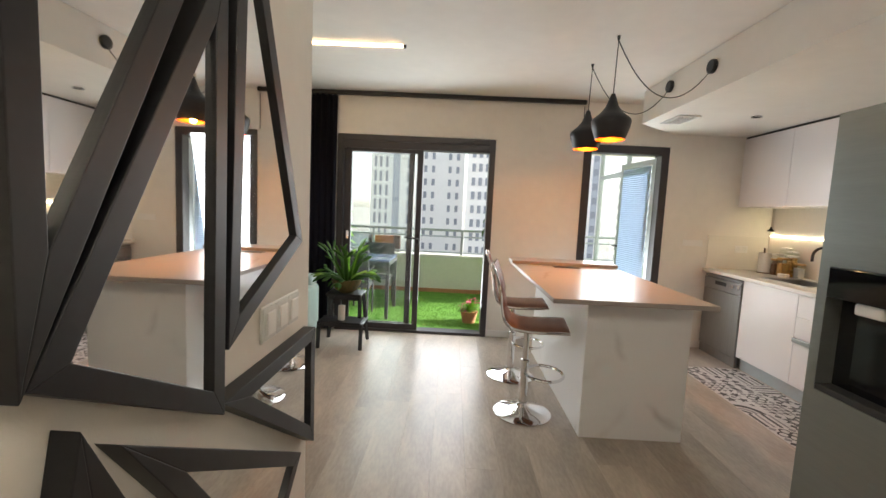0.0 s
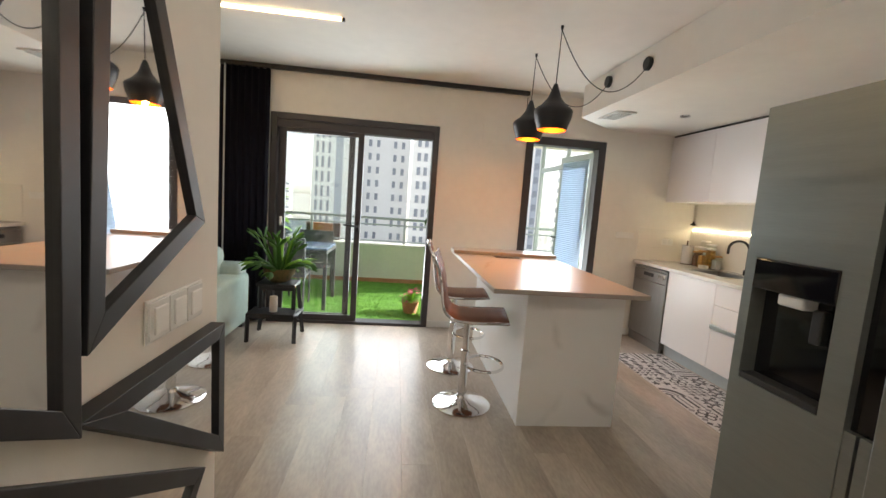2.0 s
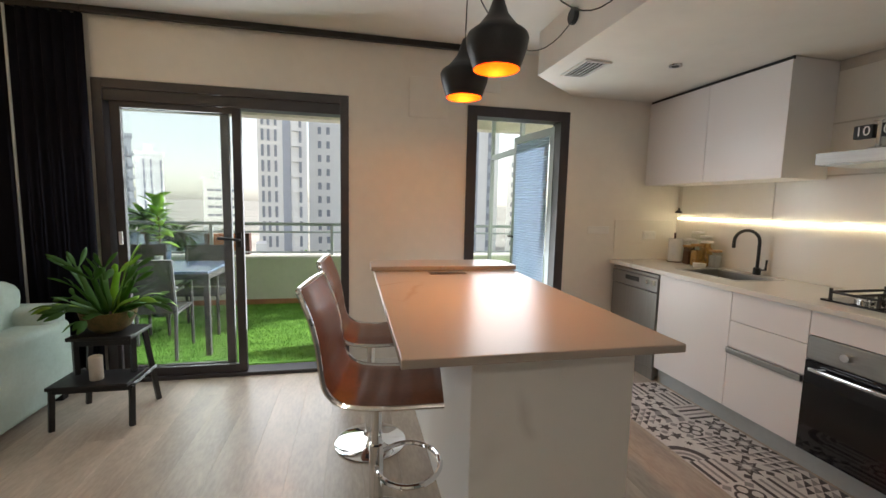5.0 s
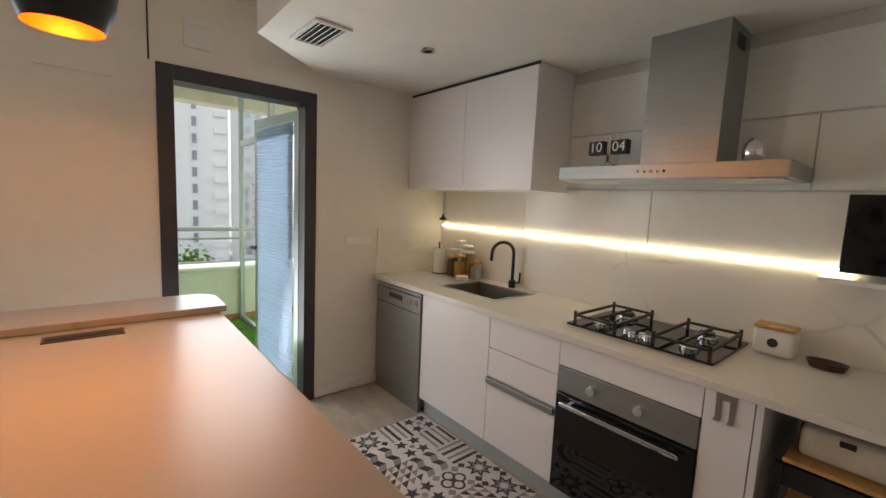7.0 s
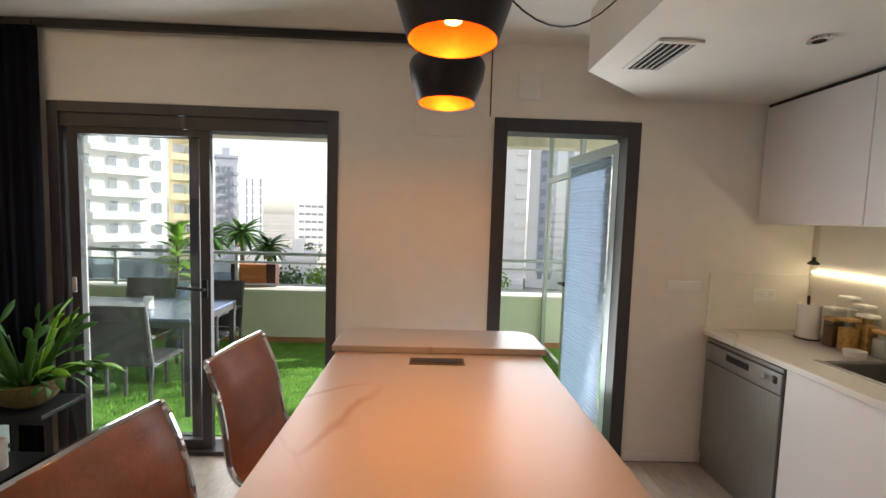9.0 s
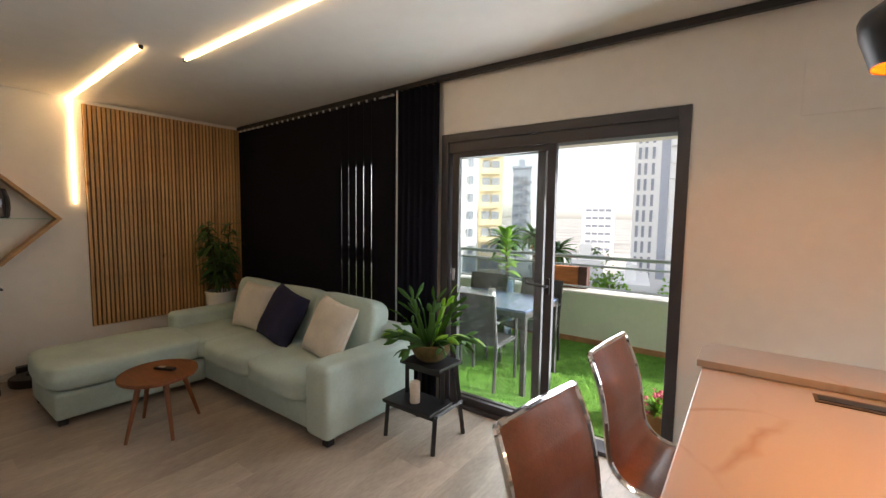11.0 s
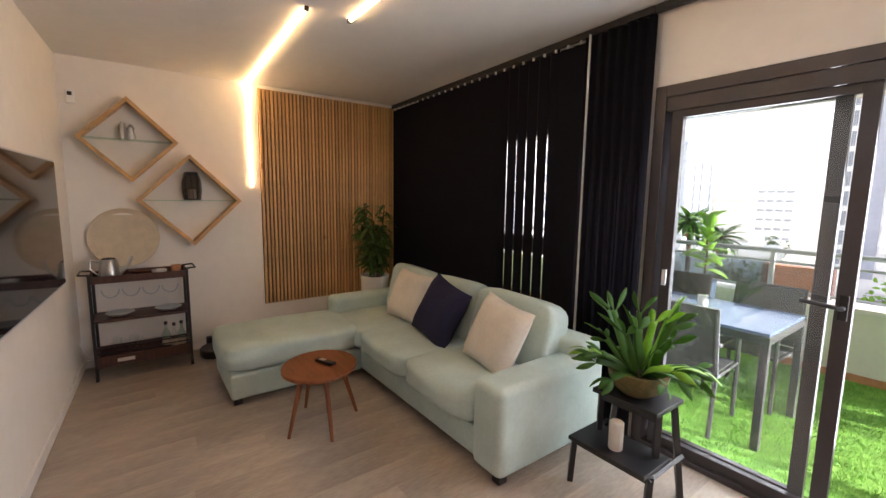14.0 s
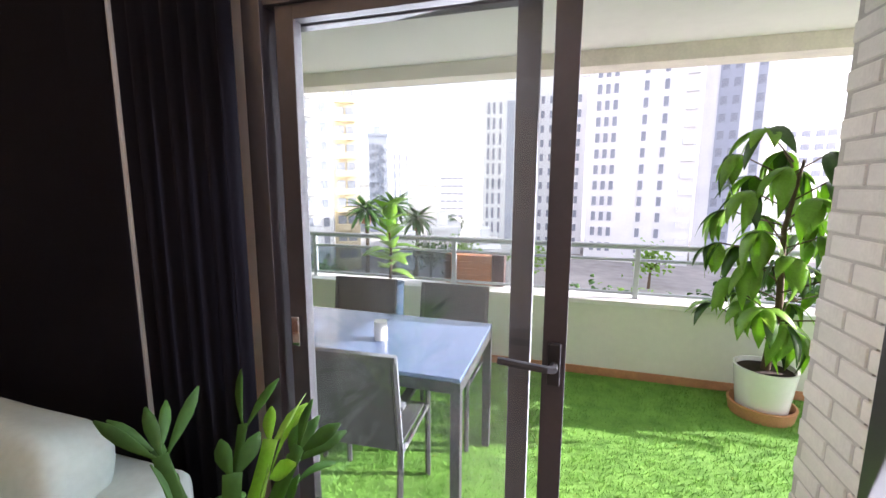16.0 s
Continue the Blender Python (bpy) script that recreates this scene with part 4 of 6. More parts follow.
def pillow(s, th, n=16):
    bm = bmesh.new()
    sides = []
    for sg in (1, -1):
        g = []
        for i in range(n + 1):
            row = []
            for j in range(n + 1):
                u, v = -1 + 2 * i / n, -1 + 2 * j / n
                h = max(0.0, (1 - u ** 4) * (1 - v ** 4)) ** 0.55
                k = 1 - 0.07 * ((1 - u * u) * abs(v) ** 3 + (1 - v * v) * abs(u) ** 3)
                w = 0.012 * noise.noise(Vector((u * 2.3, v * 2.3, sg * 3 + s * 20)))
                row.append(bm.verts.new((u * s / 2 * k, sg * (th / 2 * h + w * h), s / 2 + v * s / 2 * k)))
            g.append(row)
        for i in range(n):
            for j in range(n):
                bm.faces.new((g[i][j], g[i + 1][j], g[i + 1][j + 1], g[i][j + 1]))
    bmesh.ops.remove_doubles(bm, verts=bm.verts, dist=0.0005)
    bmesh.ops.recalc_face_normals(bm, faces=bm.faces)
    return bm


def cushion(mat, label, m, s=0.46):
    c = link(moved(pillow(s, 0.17), m), "throw_cushion", mat, smooth=True)
    tagged(c, label, "cushion")


cushion(CREAM, "cream woven throw cushion on the sofa", pose(-2.54, 4.36, 0.44, -22, 4, 8), 0.47)
cushion(NAVY, "navy velvet throw cushion on the sofa", pose(-2.01, 4.28, 0.43, -24, 12, -4), 0.51)
cushion(CREAM, "cream woven throw cushion with ruffled edge", pose(-1.33, 4.28, 0.43, -24, 7, -6), 0.49)

# ---- coffee table ----
ct = thing("coffee_table", "small round walnut coffee table on splayed legs", "coffee table")
CX, CY = -2.0, 3.40
poly = [(CX + 0.27 * math.cos(a) * (1 + 0.06 * math.cos(2 * a + 2.0)), CY + 0.25 * math.sin(a) * (1 + 0.06 * math.cos(2 * a + 2.0))) for a in [2 * math.pi * k / 40 for k in range(40)]]
part("tabletop", prism(poly, 0.405, 0.43, "z", 0.005), WALNUT, ct)
for lx, ly in ((-1.93, 3.16), (-1.74, 3.38), (-2.01, 3.67), (-2.27, 3.38)):
    part("leg", tube([(lx, ly, 0), (CX + (lx - CX) * 0.55, CY + (ly - CY) * 0.55, 0.406)], [0.011, 0.020], 12), WALNUT, ct, "", True)
rc = thing("remote_control", "black remote control on the coffee table", "remote control")
part("case", moved(box(-0.08, 0.08, -0.022, 0.022, 0, 0.018, 0.005), pose(-2.0, 3.44, 0.4305, 0, 0, 25)), BLACK, rc)
part("button_pad", moved(box(-0.05, 0.0, -0.014, 0.014, 0.018, 0.020), pose(-2.0, 3.44, 0.4305, 0, 0, 25)), GREYMET, rc)

# ---- step stool with fern ----
ps = thing("step_stool", "black wooden step stool used as plant stand", "stool")
PXL, PXR, PYF, PYB = -0.62, -0.19, 4.32, 4.70
part("top", box(PXL + 0.04, PXR - 0.03, 4.44, 4.72, 0.515, 0.54, 0.004), BLACK, ps)
part("step", box(PXL + 0.0, PXR, 4.30, 4.56, 0.262, 0.285, 0.004), BLACK, ps)
for xa, xb in ((PXL, PXL + 0.06), (PXR, PXR - 0.05)):
    part("front_leg", tube([(xa, 4.335, 0), (xa * 0.97 + xb * 0.03, 4.36, 0.263)], 0.020, 4), BLACK, ps)
    part("rear_leg", tube([(xa, 4.70, 0), (xb, 4.66, 0.516)], 0.020, 4), BLACK, ps)
    part("mid_leg", tube([(xb, 4.50, 0.22), (xb, 4.50, 0.516)], 0.020, 4), BLACK, ps)
    part("side_rail", tube([(xa, 4.34, 0.249), (xa, 4.68, 0.249)], 0.014, 4), BLACK, ps)
part("front_rail", box(PXL + 0.01, PXR - 0.01, 4.345, 4.36, 0.225, 0.262), BLACK, ps)
part("top_rail", box(PXL + 0.06, PXR - 0.05, 4.485, 4.50, 0.47, 0.515), BLACK, ps)
tagged(link(moved(lathe([(0, 0), (0.034, 0), (0.036, 0.004), (0.036, 0.145), (0.03, 0.15), (0.004, 0.147), (0, 0.147)], 24), Matrix.Translation((-0.40, 4.40, 0.286))), "candle", CREAM, smooth=True), "thick cream pillar candle on the step", "candle")

# ---- garden furniture ----
gt = thing("garden_table", "charcoal metal garden table with glass top", "table")
part("tabletop", box(-1.62, -0.10, 5.53, 6.29, 0.752, 0.772, 0.004), GTOP, gt, "glass tabletop with the blue of the reflected sky in its colour")
bm = bmesh.new()
for b in ((-1.62, -0.10, 5.53, 5.57), (-1.62, -0.10, 6.25, 6.29), (-1.62, -1.58, 5.57, 6.25), (-0.14, -0.10, 5.57, 6.25)):
    box(*b, 0.70, 0.75, bm=bm)
part("apron", bm, GARDEN, gt)
for x in (-1.62, -0.145):
    for y in (5.53, 6.245):
        part("leg", box(x, x + 0.045, y, y + 0.045, 0.0, 0.702, 0.003), GARDEN, gt)


def garden_chair():
    t = thing("garden_chair", "charcoal garden chair with sling seat", "chair", group="garden chairs")
    part("seat", box(-0.22, 0.22, -0.22, 0.20, 0.41, 0.425, 0.004), MESHC, t)
    part("backrest", moved(box(-0.22, 0.22, -0.008, 0.008, 0.0, 0.44, 0.004), pose(0, -0.235, 0.43, 9, 0, 0)), MESHC, t)
    part("back_top", moved(box(-0.245, 0.245, -0.014, 0.014, 0.44, 0.47, 0.004), pose(0, -0.235, 0.43, 9, 0, 0)), GARDEN, t)
    for x in (-0.235, 0.235):
        part("leg", tube([(x, 0.20, 0), (x, 0.20, 0.63)], 0.015, 6), GARDEN, t, "", True)
        part("leg", tube([(x, -0.27, 0), (x, -0.235, 0.43), (x, -0.305, 0.89)], 0.015, 6), GARDEN, t, "", True)
        part("armrest", box(x - 0.022, x + 0.022, -0.26, 0.22, 0.63, 0.65, 0.006), GARDEN, t)
        part("seat_rail", tube([(x, -0.24, 0.41), (x, 0.20, 0.41)], 0.012, 6), GARDEN, t)
    return t


gc = garden_chair()
gc.matrix_world = pose(-0.60, 5.70, 0, 0, 0, 3)
copy_thing(gc, pose(-1.25, 5.70, 0, 0, 0, -4))
copy_thing(gc, pose(-0.45, 6.38, 0, 0, 0, 178))
copy_thing(gc, pose(-1.12, 6.40, 0, 0, 0, 183))

# ---- terrace ----
g = link(box(-9.0, 4.6, Y_OUT, 7.5, -0.03, 0.0), "ground_turf", GRASS, kind="structure", label="bright green artificial turf on the terrace", category="turf")
rt = random.Random(5)
V, F = [], []
for k in range(60000):
    x, y = rt.uniform(-2.3, 3.1), rt.uniform(5.30, 7.47)
    a, h, l = rt.uniform(0, 6.283), rt.uniform(0.014, 0.030), rt.uniform(0.004, 0.018)
    c, s_ = math.cos(a), math.sin(a)
    w = 0.0022
    o = len(V)
    b = rt.uniform(0, 6.283)
    V += [(x - w * c, y - w * s_, 0), (x + w * c, y + w * s_, 0), (x + l * math.cos(b), y + l * math.sin(b), h)]
    F.append((o, o + 1, o + 2))
me = bpy.data.meshes.new("grass_blades")
me.from_pydata(V, [], F)
me.materials.append(GRASS)
tagged(new("grass_blades", me), "short bright green artificial grass blades", "turf", kind="stuff")
link(box(-9.0, 4.6, 7.5, 7.75, -0.3, 0.62), "parapet", PARAPET, kind="structure", label="low rendered terrace parapet", category="parapet")
link(box(-9.0, 4.6, 7.47, 7.80, 0.62, 0.66, 0.006), "coping", STONE, kind="structure", label="white stone coping on the parapet", category="coping")
link(box(-9.0, 4.6, 7.485, 7.499, 0.0, 0.07, 0.002), "baseboard", TERRA, kind="structure", label="low reddish skirting along the parapet", category="baseboard")
link(box(-9.0, 4.6, Y_OUT, 7.9, 2.66, 2.85), "ceiling_terrace", CEIL, kind="structure", label="white terrace ceiling slab", category="ceiling")
link(box(-9.0, 4.6, 7.66, 7.90, 2.535, 2.66), "trim_slab_edge", material("cream_slab_edge", (0.78, 0.72, 0.62), 0.7), kind="structure", label="cream edge beam of the terrace ceiling", category="beam")
link(box(-9.15, -9.0, Y_OUT, 7.9, -0.3, 2.85), "wall_terrace_end", PARAPET, kind="structure", label="rendered terrace end wall", category="wall")
rl = thing("balustrade", "grey metal balustrade with glass infill on the parapet", "balustrade")
part("handrail", tube([(-9.0, 7.62, 1.09), (4.6, 7.62, 1.09)], 0.024, 10), GREYMET, rl, "round grey handrail", True)
part("lower_rail", tube([(-9.0, 7.62, 0.98), (4.6, 7.62, 0.98)], 0.014, 8), GREYMET, rl)
part("bottom_rail", tube([(-9.0, 7.62, 0.70), (4.6, 7.62, 0.70)], 0.014, 8), GREYMET, rl)
post = None
for x in (-8.2, -6.7, -5.2, -3.7, -2.18, -0.70, 0.86, 2.4, 3.9):
    ob = part("post", box(-0.02, 0.02, -0.02, 0.02, 0.66, 1.08, 0.003), GREYMET, rl) if post is None else new("post", post)
    post = ob.data
    ob.parent = rl
    ob.location = (x, 7.62, 0)
for x0, x1 in ((-3.67, -2.21), (-2.15, -0.73)):
    part("glass_panel", box(x0, x1, 7.617, 7.623, 0.72, 0.965), GLASST, rl, "smoky glass infill")

# terrace glazed screen
gs = thing("glazed_screen", "grey aluminium glazed screen across the terrace", "screen")
for y0, y1, z0, z1 in ((5.285, 5.33, 0, 2.66), (6.35, 6.40, 0, 2.66), (7.44, 7.485, 0, 2.66)):
    part("post", box(3.13, 3.18, y0, y1, z0, z1, 0.003), GREYMET, gs)
for z0, z1 in ((0.0, 0.06), (2.06, 2.13), (2.60, 2.66)):
    part("rail", box(3.135, 3.175, 5.33, 7.44, z0, z1, 0.003), GREYMET, gs)
for y0, y1 in ((5.33, 6.35), (6.40, 7.44)):
    p = part("pane", box(3.152, 3.158, y0, y1, 0.06, 2.06), GLASS, gs)
    p.visible_shadow = False
    p = part("pane", box(3.152, 3.158, y0, y1, 2.13, 2.60), GLASS, gs)
    p.visible_shadow = False

# ---- living room things ----
tv = thing("television", "flat black television on a wall bracket", "television", m=pose(-2.17, 2.012, 0, 0, 0, -3.0))
part("screen", box(-0.70, 0.70, 0.0, 0.004, 1.0, 1.76, 0.001), BLACKGL, tv, "glossy dark screen")
part("case", box(-0.71, 0.71, -0.014, -0.0005, 0.985, 1.77, 0.004), GREYMET, tv, "slim grey metal case")
part("rear_housing", box(-0.48, 0.50, -0.045, -0.0145, 1.02, 1.42, 0.008), BLACK, tv)
part("bracket", box(-0.15, 0.15, -0.088, -0.0455, 1.2, 1.42, 0.003), BLACK, tv)
cb = thing("cable", "tangled black and blue cables behind the television", "cable")
part("cord", tube([(-1.52, 1.925, 1.36), (-1.55, 1.93, 1.22), (-1.50, 1.93, 1.08), (-1.56, 1.935, 1.0), (-1.47, 1.93, 0.96), (-1.44, 1.925, 1.03), (-1.50, 1.93, 1.10)], 0.006, 6), BLACK, cb, "", True)
part("cord", tube([(-1.54, 1.93, 1.30), (-1.57, 1.935, 1.12), (-1.53, 1.93, 0.99), (-1.45, 1.925, 1.00)], 0.004, 6), BLACK, cb, "", True)
part("adapter", box(-1.62, -1.56, 1.889, 1.925, 1.16, 1.40, 0.006), BLACK, cb, "black power adapter")
part("plug", box(-1.55, -1.515, 1.886, 1.922, 1.24, 1.38, 0.006), material("blue_plug", (0.05, 0.16, 0.28), 0.4), cb, "blue plug")
ic = thing("intercom", "white wall intercom with a small dark screen", "intercom", m=pose(-0.447, 1.750, 0, 0, 0, -17.65))
part("case", box(-0.10, 0.10, 0.001, 0.022, 1.45, 1.66, 0.005), WHITEP, ic)
part("screen", box(-0.08, 0.07, 0.022, 0.024, 1.575, 1.64), BLACKGL, ic)
part("button", box(-0.07, -0.05, 0.022, 0.025, 1.475, 1.495, 0.001), GREYMET, ic)
al = thing("motion_sensor", "small white alarm sensor high on the wall", "sensor")
part("case", box(X_SLAT + 0.001, X_SLAT + 0.05, 2.03, 2.09, 2.31, 2.42, 0.008), WHITEP, al)
part("lens", box(X_SLAT + 0.05, X_SLAT + 0.054, 2.045, 2.075, 2.37, 2.40, 0.002), BLACK, al)


def diamond(cy, cz, r, label):
    t = thing("diamond_shelf", label, "shelf", group="diamond wall shelves")
    w, d = 0.030, 0.15
    x0 = X_SLAT + 0.001
    o = [(cy, cz + r), (cy + r, cz), (cy, cz - r), (cy - r, cz)]
    q = r - w * 1.414
    i_ = [(cy, cz + q), (cy + q, cz), (cy, cz - q), (cy - q, cz)]
    for k in range(4):
        j = (k + 1) % 4
        part("side", prism([o[k], o[j], i_[j], i_[k]], x0, x0 + d, "x", 0.001), OAK, t)
    part("glass_shelf", box(x0 + 0.01, x0 + d - 0.01, cy - q + 0.012, cy + q - 0.012, cz - 0.004, cz + 0.004), GLASSG, t, "green edged glass shelf")
    return t


diamond(2.435, 2.035, 0.365, "diamond-shaped oak box shelf with a glass shelf")
diamond(2.88, 1.51, 0.43, "diamond-shaped oak box shelf with a glass shelf")
fg = thing("figurine", "small silver ornament on the diamond shelf", "ornament")
part("body", moved(lathe([(0, 0), (0.03, 0), (0.035, 0.03), (0.022, 0.07), (0.03, 0.1), (0.012, 0.13), (0, 0.135)], 16), Matrix.Translation((-3.97, 2.45, 2.04))), GALV, fg, "", True)
part("body_2", moved(lathe([(0, 0), (0.02, 0), (0.018, 0.05), (0.024, 0.08), (0.01, 0.15), (0, 0.155)], 14), Matrix.Translation((-3.99, 2.39, 2.04))), GALV, fg, "", True)
ln = thing("lantern", "dark wire candle lantern on the diamond shelf", "lantern")
LX, LY, LZ = -3.98, 2.89, 1.515
part("base", moved(lathe([(0, 0), (0.07, 0), (0.07, 0.012), (0, 0.012)], 24), Matrix.Translation((LX, LY, LZ))), BLACK, ln)
part("top", moved(lathe([(0.055, 0.24), (0.06, 0.25), (0.055, 0.262), (0.03, 0.265)], 24), Matrix.Translation((LX, LY, LZ))), BLACK, ln)
part("glass", moved(lathe([(0.068, 0.012), (0.078, 0.09), (0.076, 0.17), (0.055, 0.24)], 24), Matrix.Translation((LX, LY, LZ))), clear("smoked_glass", (0.5, 0.47, 0.45)), ln)
part("candle", moved(lathe([(0, 0.012), (0.035, 0.012), (0.035, 0.10), (0, 0.098)], 20), Matrix.Translation((LX, LY, LZ))), CREAM, ln, "white candle", True)
for k in range(8):
    a = 2 * math.pi * k / 8
    part("wire", tube([(LX + 0.07 * math.cos(a), LY + 0.07 * math.sin(a), LZ + 0.01), (LX + 0.081 * math.cos(a), LY + 0.081 * math.sin(a), LZ + 0.09), (LX + 0.079 * math.cos(a), LY + 0.079 * math.sin(a), LZ + 0.17), (LX + 0.058 * math.cos(a), LY + 0.058 * math.sin(a), LZ + 0.25)], 0.003, 5), BLACK, ln)

# bar cart
ca = thing("bar_cart", "black metal bar cart with dark wood shelves", "cart")
KX0, KX1, KY0, KY1 = -3.98, -3.66, 2.10, 2.78
for x in (KX0, KX1):
    for y in (KY0, KY1):
        part("upright", box(x - 0.011, x + 0.011, y - 0.011, y + 0.011, 0.06, 0.90, 0.002), BLACK, ca)
        part("castor", moved(lathe([(0, -0.012), (0.028, -0.012), (0.028, 0.012), (0, 0.012)], 16), pose(x, y, 0.029, 90, 0, 0)), BLACK, ca, "", True)
for z, tray in ((0.83, 0.06), (0.50, 0.02), (0.12, 0.09)):
    part("shelf", box(KX0, KX1, KY0, KY1, z, z + 0.018, 0.002), CARTWOOD, ca, "dark wooden shelf")
    for b in ((KX0 - 0.008, KX0 + 0.006, KY0, KY1), (KX1 - 0.006, KX1 + 0.008, KY0, KY1), (KX0, KX1, KY0 - 0.008, KY0 + 0.006), (KX0, KX1, KY1 - 0.006, KY1 + 0.008)):
        part("shelf_edge", box(*b, z, z + tray, 0.002), CARTWOOD, ca)
for z in (0.28, 0.24):
    part("guard_rail", tube([(KX1, KY0, z), (KX1, KY1, z)], 0.006, 6), BLACK, ca)
for y, s in ((KY0, -1), (KY1, 1)):
    part("handle", tube([(KX0 + 0.04, y, 0.90), (KX0 + 0.04, y + s * 0.07, 0.905), (KX1 - 0.04, y + s * 0.07, 0.905), (KX1 - 0.04, y, 0.90)], 0.008, 6), BLACK, ca)
for k in range(4):
    c = KY0 + 0.13 + k * 0.14
    part("glass_holder", tube([(KX1 - 0.03, c + 0.06 * math.cos(a), 0.77 + 0.07 * -math.sin(a)) for a in [math.pi * q / 10 for q in range(11)]], 0.004, 5), GREYMET, ca, "wire bottle cradle")
part("lettering", box(KX1 + 0.0085, KX1 + 0.0095, 2.24, 2.36, 0.15, 0.18), CREAM, ca, "pale lettering")


def small(name, label, cat, prof, loc, mat, n=24):
    return tagged(link(moved(lathe(prof, n), Matrix.Translation(loc)), name, mat, smooth=True), label, cat)


wcn = thing("watering_can", "galvanised metal watering can on the bar cart", "watering can")
part("body", moved(lathe([(0, 0), (0.075, 0), (0.078, 0.02), (0.062, 0.15), (0.05, 0.165), (0.045, 0.165)], 28), Matrix.Translation((-3.80, 2.23, 0.849))), GALV, wcn, "", True)
part("lid", moved(lathe([(0.05, 0.163), (0.045, 0.172), (0, 0.18)], 24), Matrix.Translation((-3.80, 2.23, 0.849))), BLACK, wcn)
part("spout", tube([(-3.80, 2.29, 0.88), (-3.80, 2.36, 0.95), (-3.80, 2.39, 1.03)], [0.02, 0.014, 0.01], 10), GALV, wcn, "", True)
part("handle", tube([(-3.80, 2.165, 0.99), (-3.80, 2.11, 1.01), (-3.80, 2.10, 0.94), (-3.80, 2.155, 0.88)], 0.007, 8), GALV, wcn, "", True)
small("bowl", "dark red ceramic dish on the bar cart", "bowl", [(0, 0), (0.07, 0), (0.10, 0.05), (0.095, 0.05), (0.06, 0.01), (0, 0.01)], (-3.82, 2.46, 0.849), CARTWOOD)
small("bowl", "small white ceramic bowl on the bar cart", "bowl", [(0, 0), (0.045, 0), (0.06, 0.05), (0.056, 0.05), (0.04, 0.01), (0, 0.01)], (-3.76, 2.58, 0.849), WHITEC)
small("cup", "small amber glass cup on the bar cart", "cup", [(0, 0), (0.036, 0), (0.042, 0.075), (0.038, 0.075), (0.03, 0.01), (0, 0.01)], (-3.80, 2.71, 0.849), TERRA)
for y in (2.28, 2.63):
    small("plate", "stacked grey plates on the cart shelf", "plate", [(0, 0), (0.06, 0), (0.105, 0.025), (0.10, 0.03), (0.055, 0.012), (0, 0.012)], (-3.80, y, 0.519), GREYMET)
for x, y in ((-3.86, 2.24), (-3.78, 2.30), (-3.86, 2.36), (-3.77, 2.40)):
    small("wine_glass", "clear wine glass on the cart", "glass", [(0, 0), (0.032, 0), (0.004, 0.006), (0.004, 0.07), (0.03, 0.09), (0.036, 0.13), (0.03, 0.17)], (x, y, 0.139), GLASS)
for x, y, m_ in ((-3.84, 2.60, GLASSG), (-3.76, 2.66, GLASS), (-3.80, 2.72, GLASSG)):
    bo = thing("bottle", "clear glass bottle on the cart", "bottle")
    part("glass", moved(lathe([(0, 0), (0.034, 0), (0.034, 0.14), (0.012, 0.19), (0.012, 0.23), (0, 0.23)], 20), Matrix.Translation((x, y, 0.139))), m_, bo)
    part("label", moved(lathe([(0.0345, 0.04), (0.0345, 0.10)], 20), Matrix.Translation((x, y, 0.139))), STRAW, bo)
    part("cap", moved(lathe([(0, 0.23), (0.014, 0.23), (0.014, 0.255), (0, 0.255)], 12), Matrix.Translation((x, y, 0.139))), CARTWOOD, bo)
tr = tagged(link(moved(lathe([(0, 0), (0.225, 0.0), (0.245, 0.012), (0.265, 0.03), (0.262, 0.036), (0.24, 0.022), (0.22, 0.012), (0, 0.012)], 48), pose(X_SLAT + 0.006, 2.345, 1.17, 0, 90 - 5, 0)), "wall_tray", STRAW, smooth=True),
            "large round pale woven tray leaning on the wall", "tray")
rv = thing("robot_vacuum", "round black robot vacuum on its dock", "vacuum cleaner")
part("body", moved(lathe([(0, 0.01), (0.16, 0.012), (0.165, 0.03), (0.165, 0.075), (0.155, 0.085), (0, 0.088)], 36), Matrix.Translation((-3.80, 3.02, 0))), BLACK, rv, "", True)
part("dock", box(-4.04, -3.97, 2.94, 3.10, 0, 0.13, 0.008), BLACK, rv)
part("turret", moved(lathe([(0, 0.088), (0.045, 0.088), (0.04, 0.1), (0, 0.102)], 20), Matrix.Translation((-3.82, 3.02, 0))), CASTIRON, rv)
cbw = thing("cable", "white power cable along the skirting", "cable")
part("cord", tube([(-4.0, 2.9, 0.05), (-4.02, 2.6, 0.04), (-4.03, 2.3, 0.05), (-4.0, 2.02, 0.12), (-3.99, 1.96, 0.3)], 0.006, 6), WHITEP, cbw, "", True)

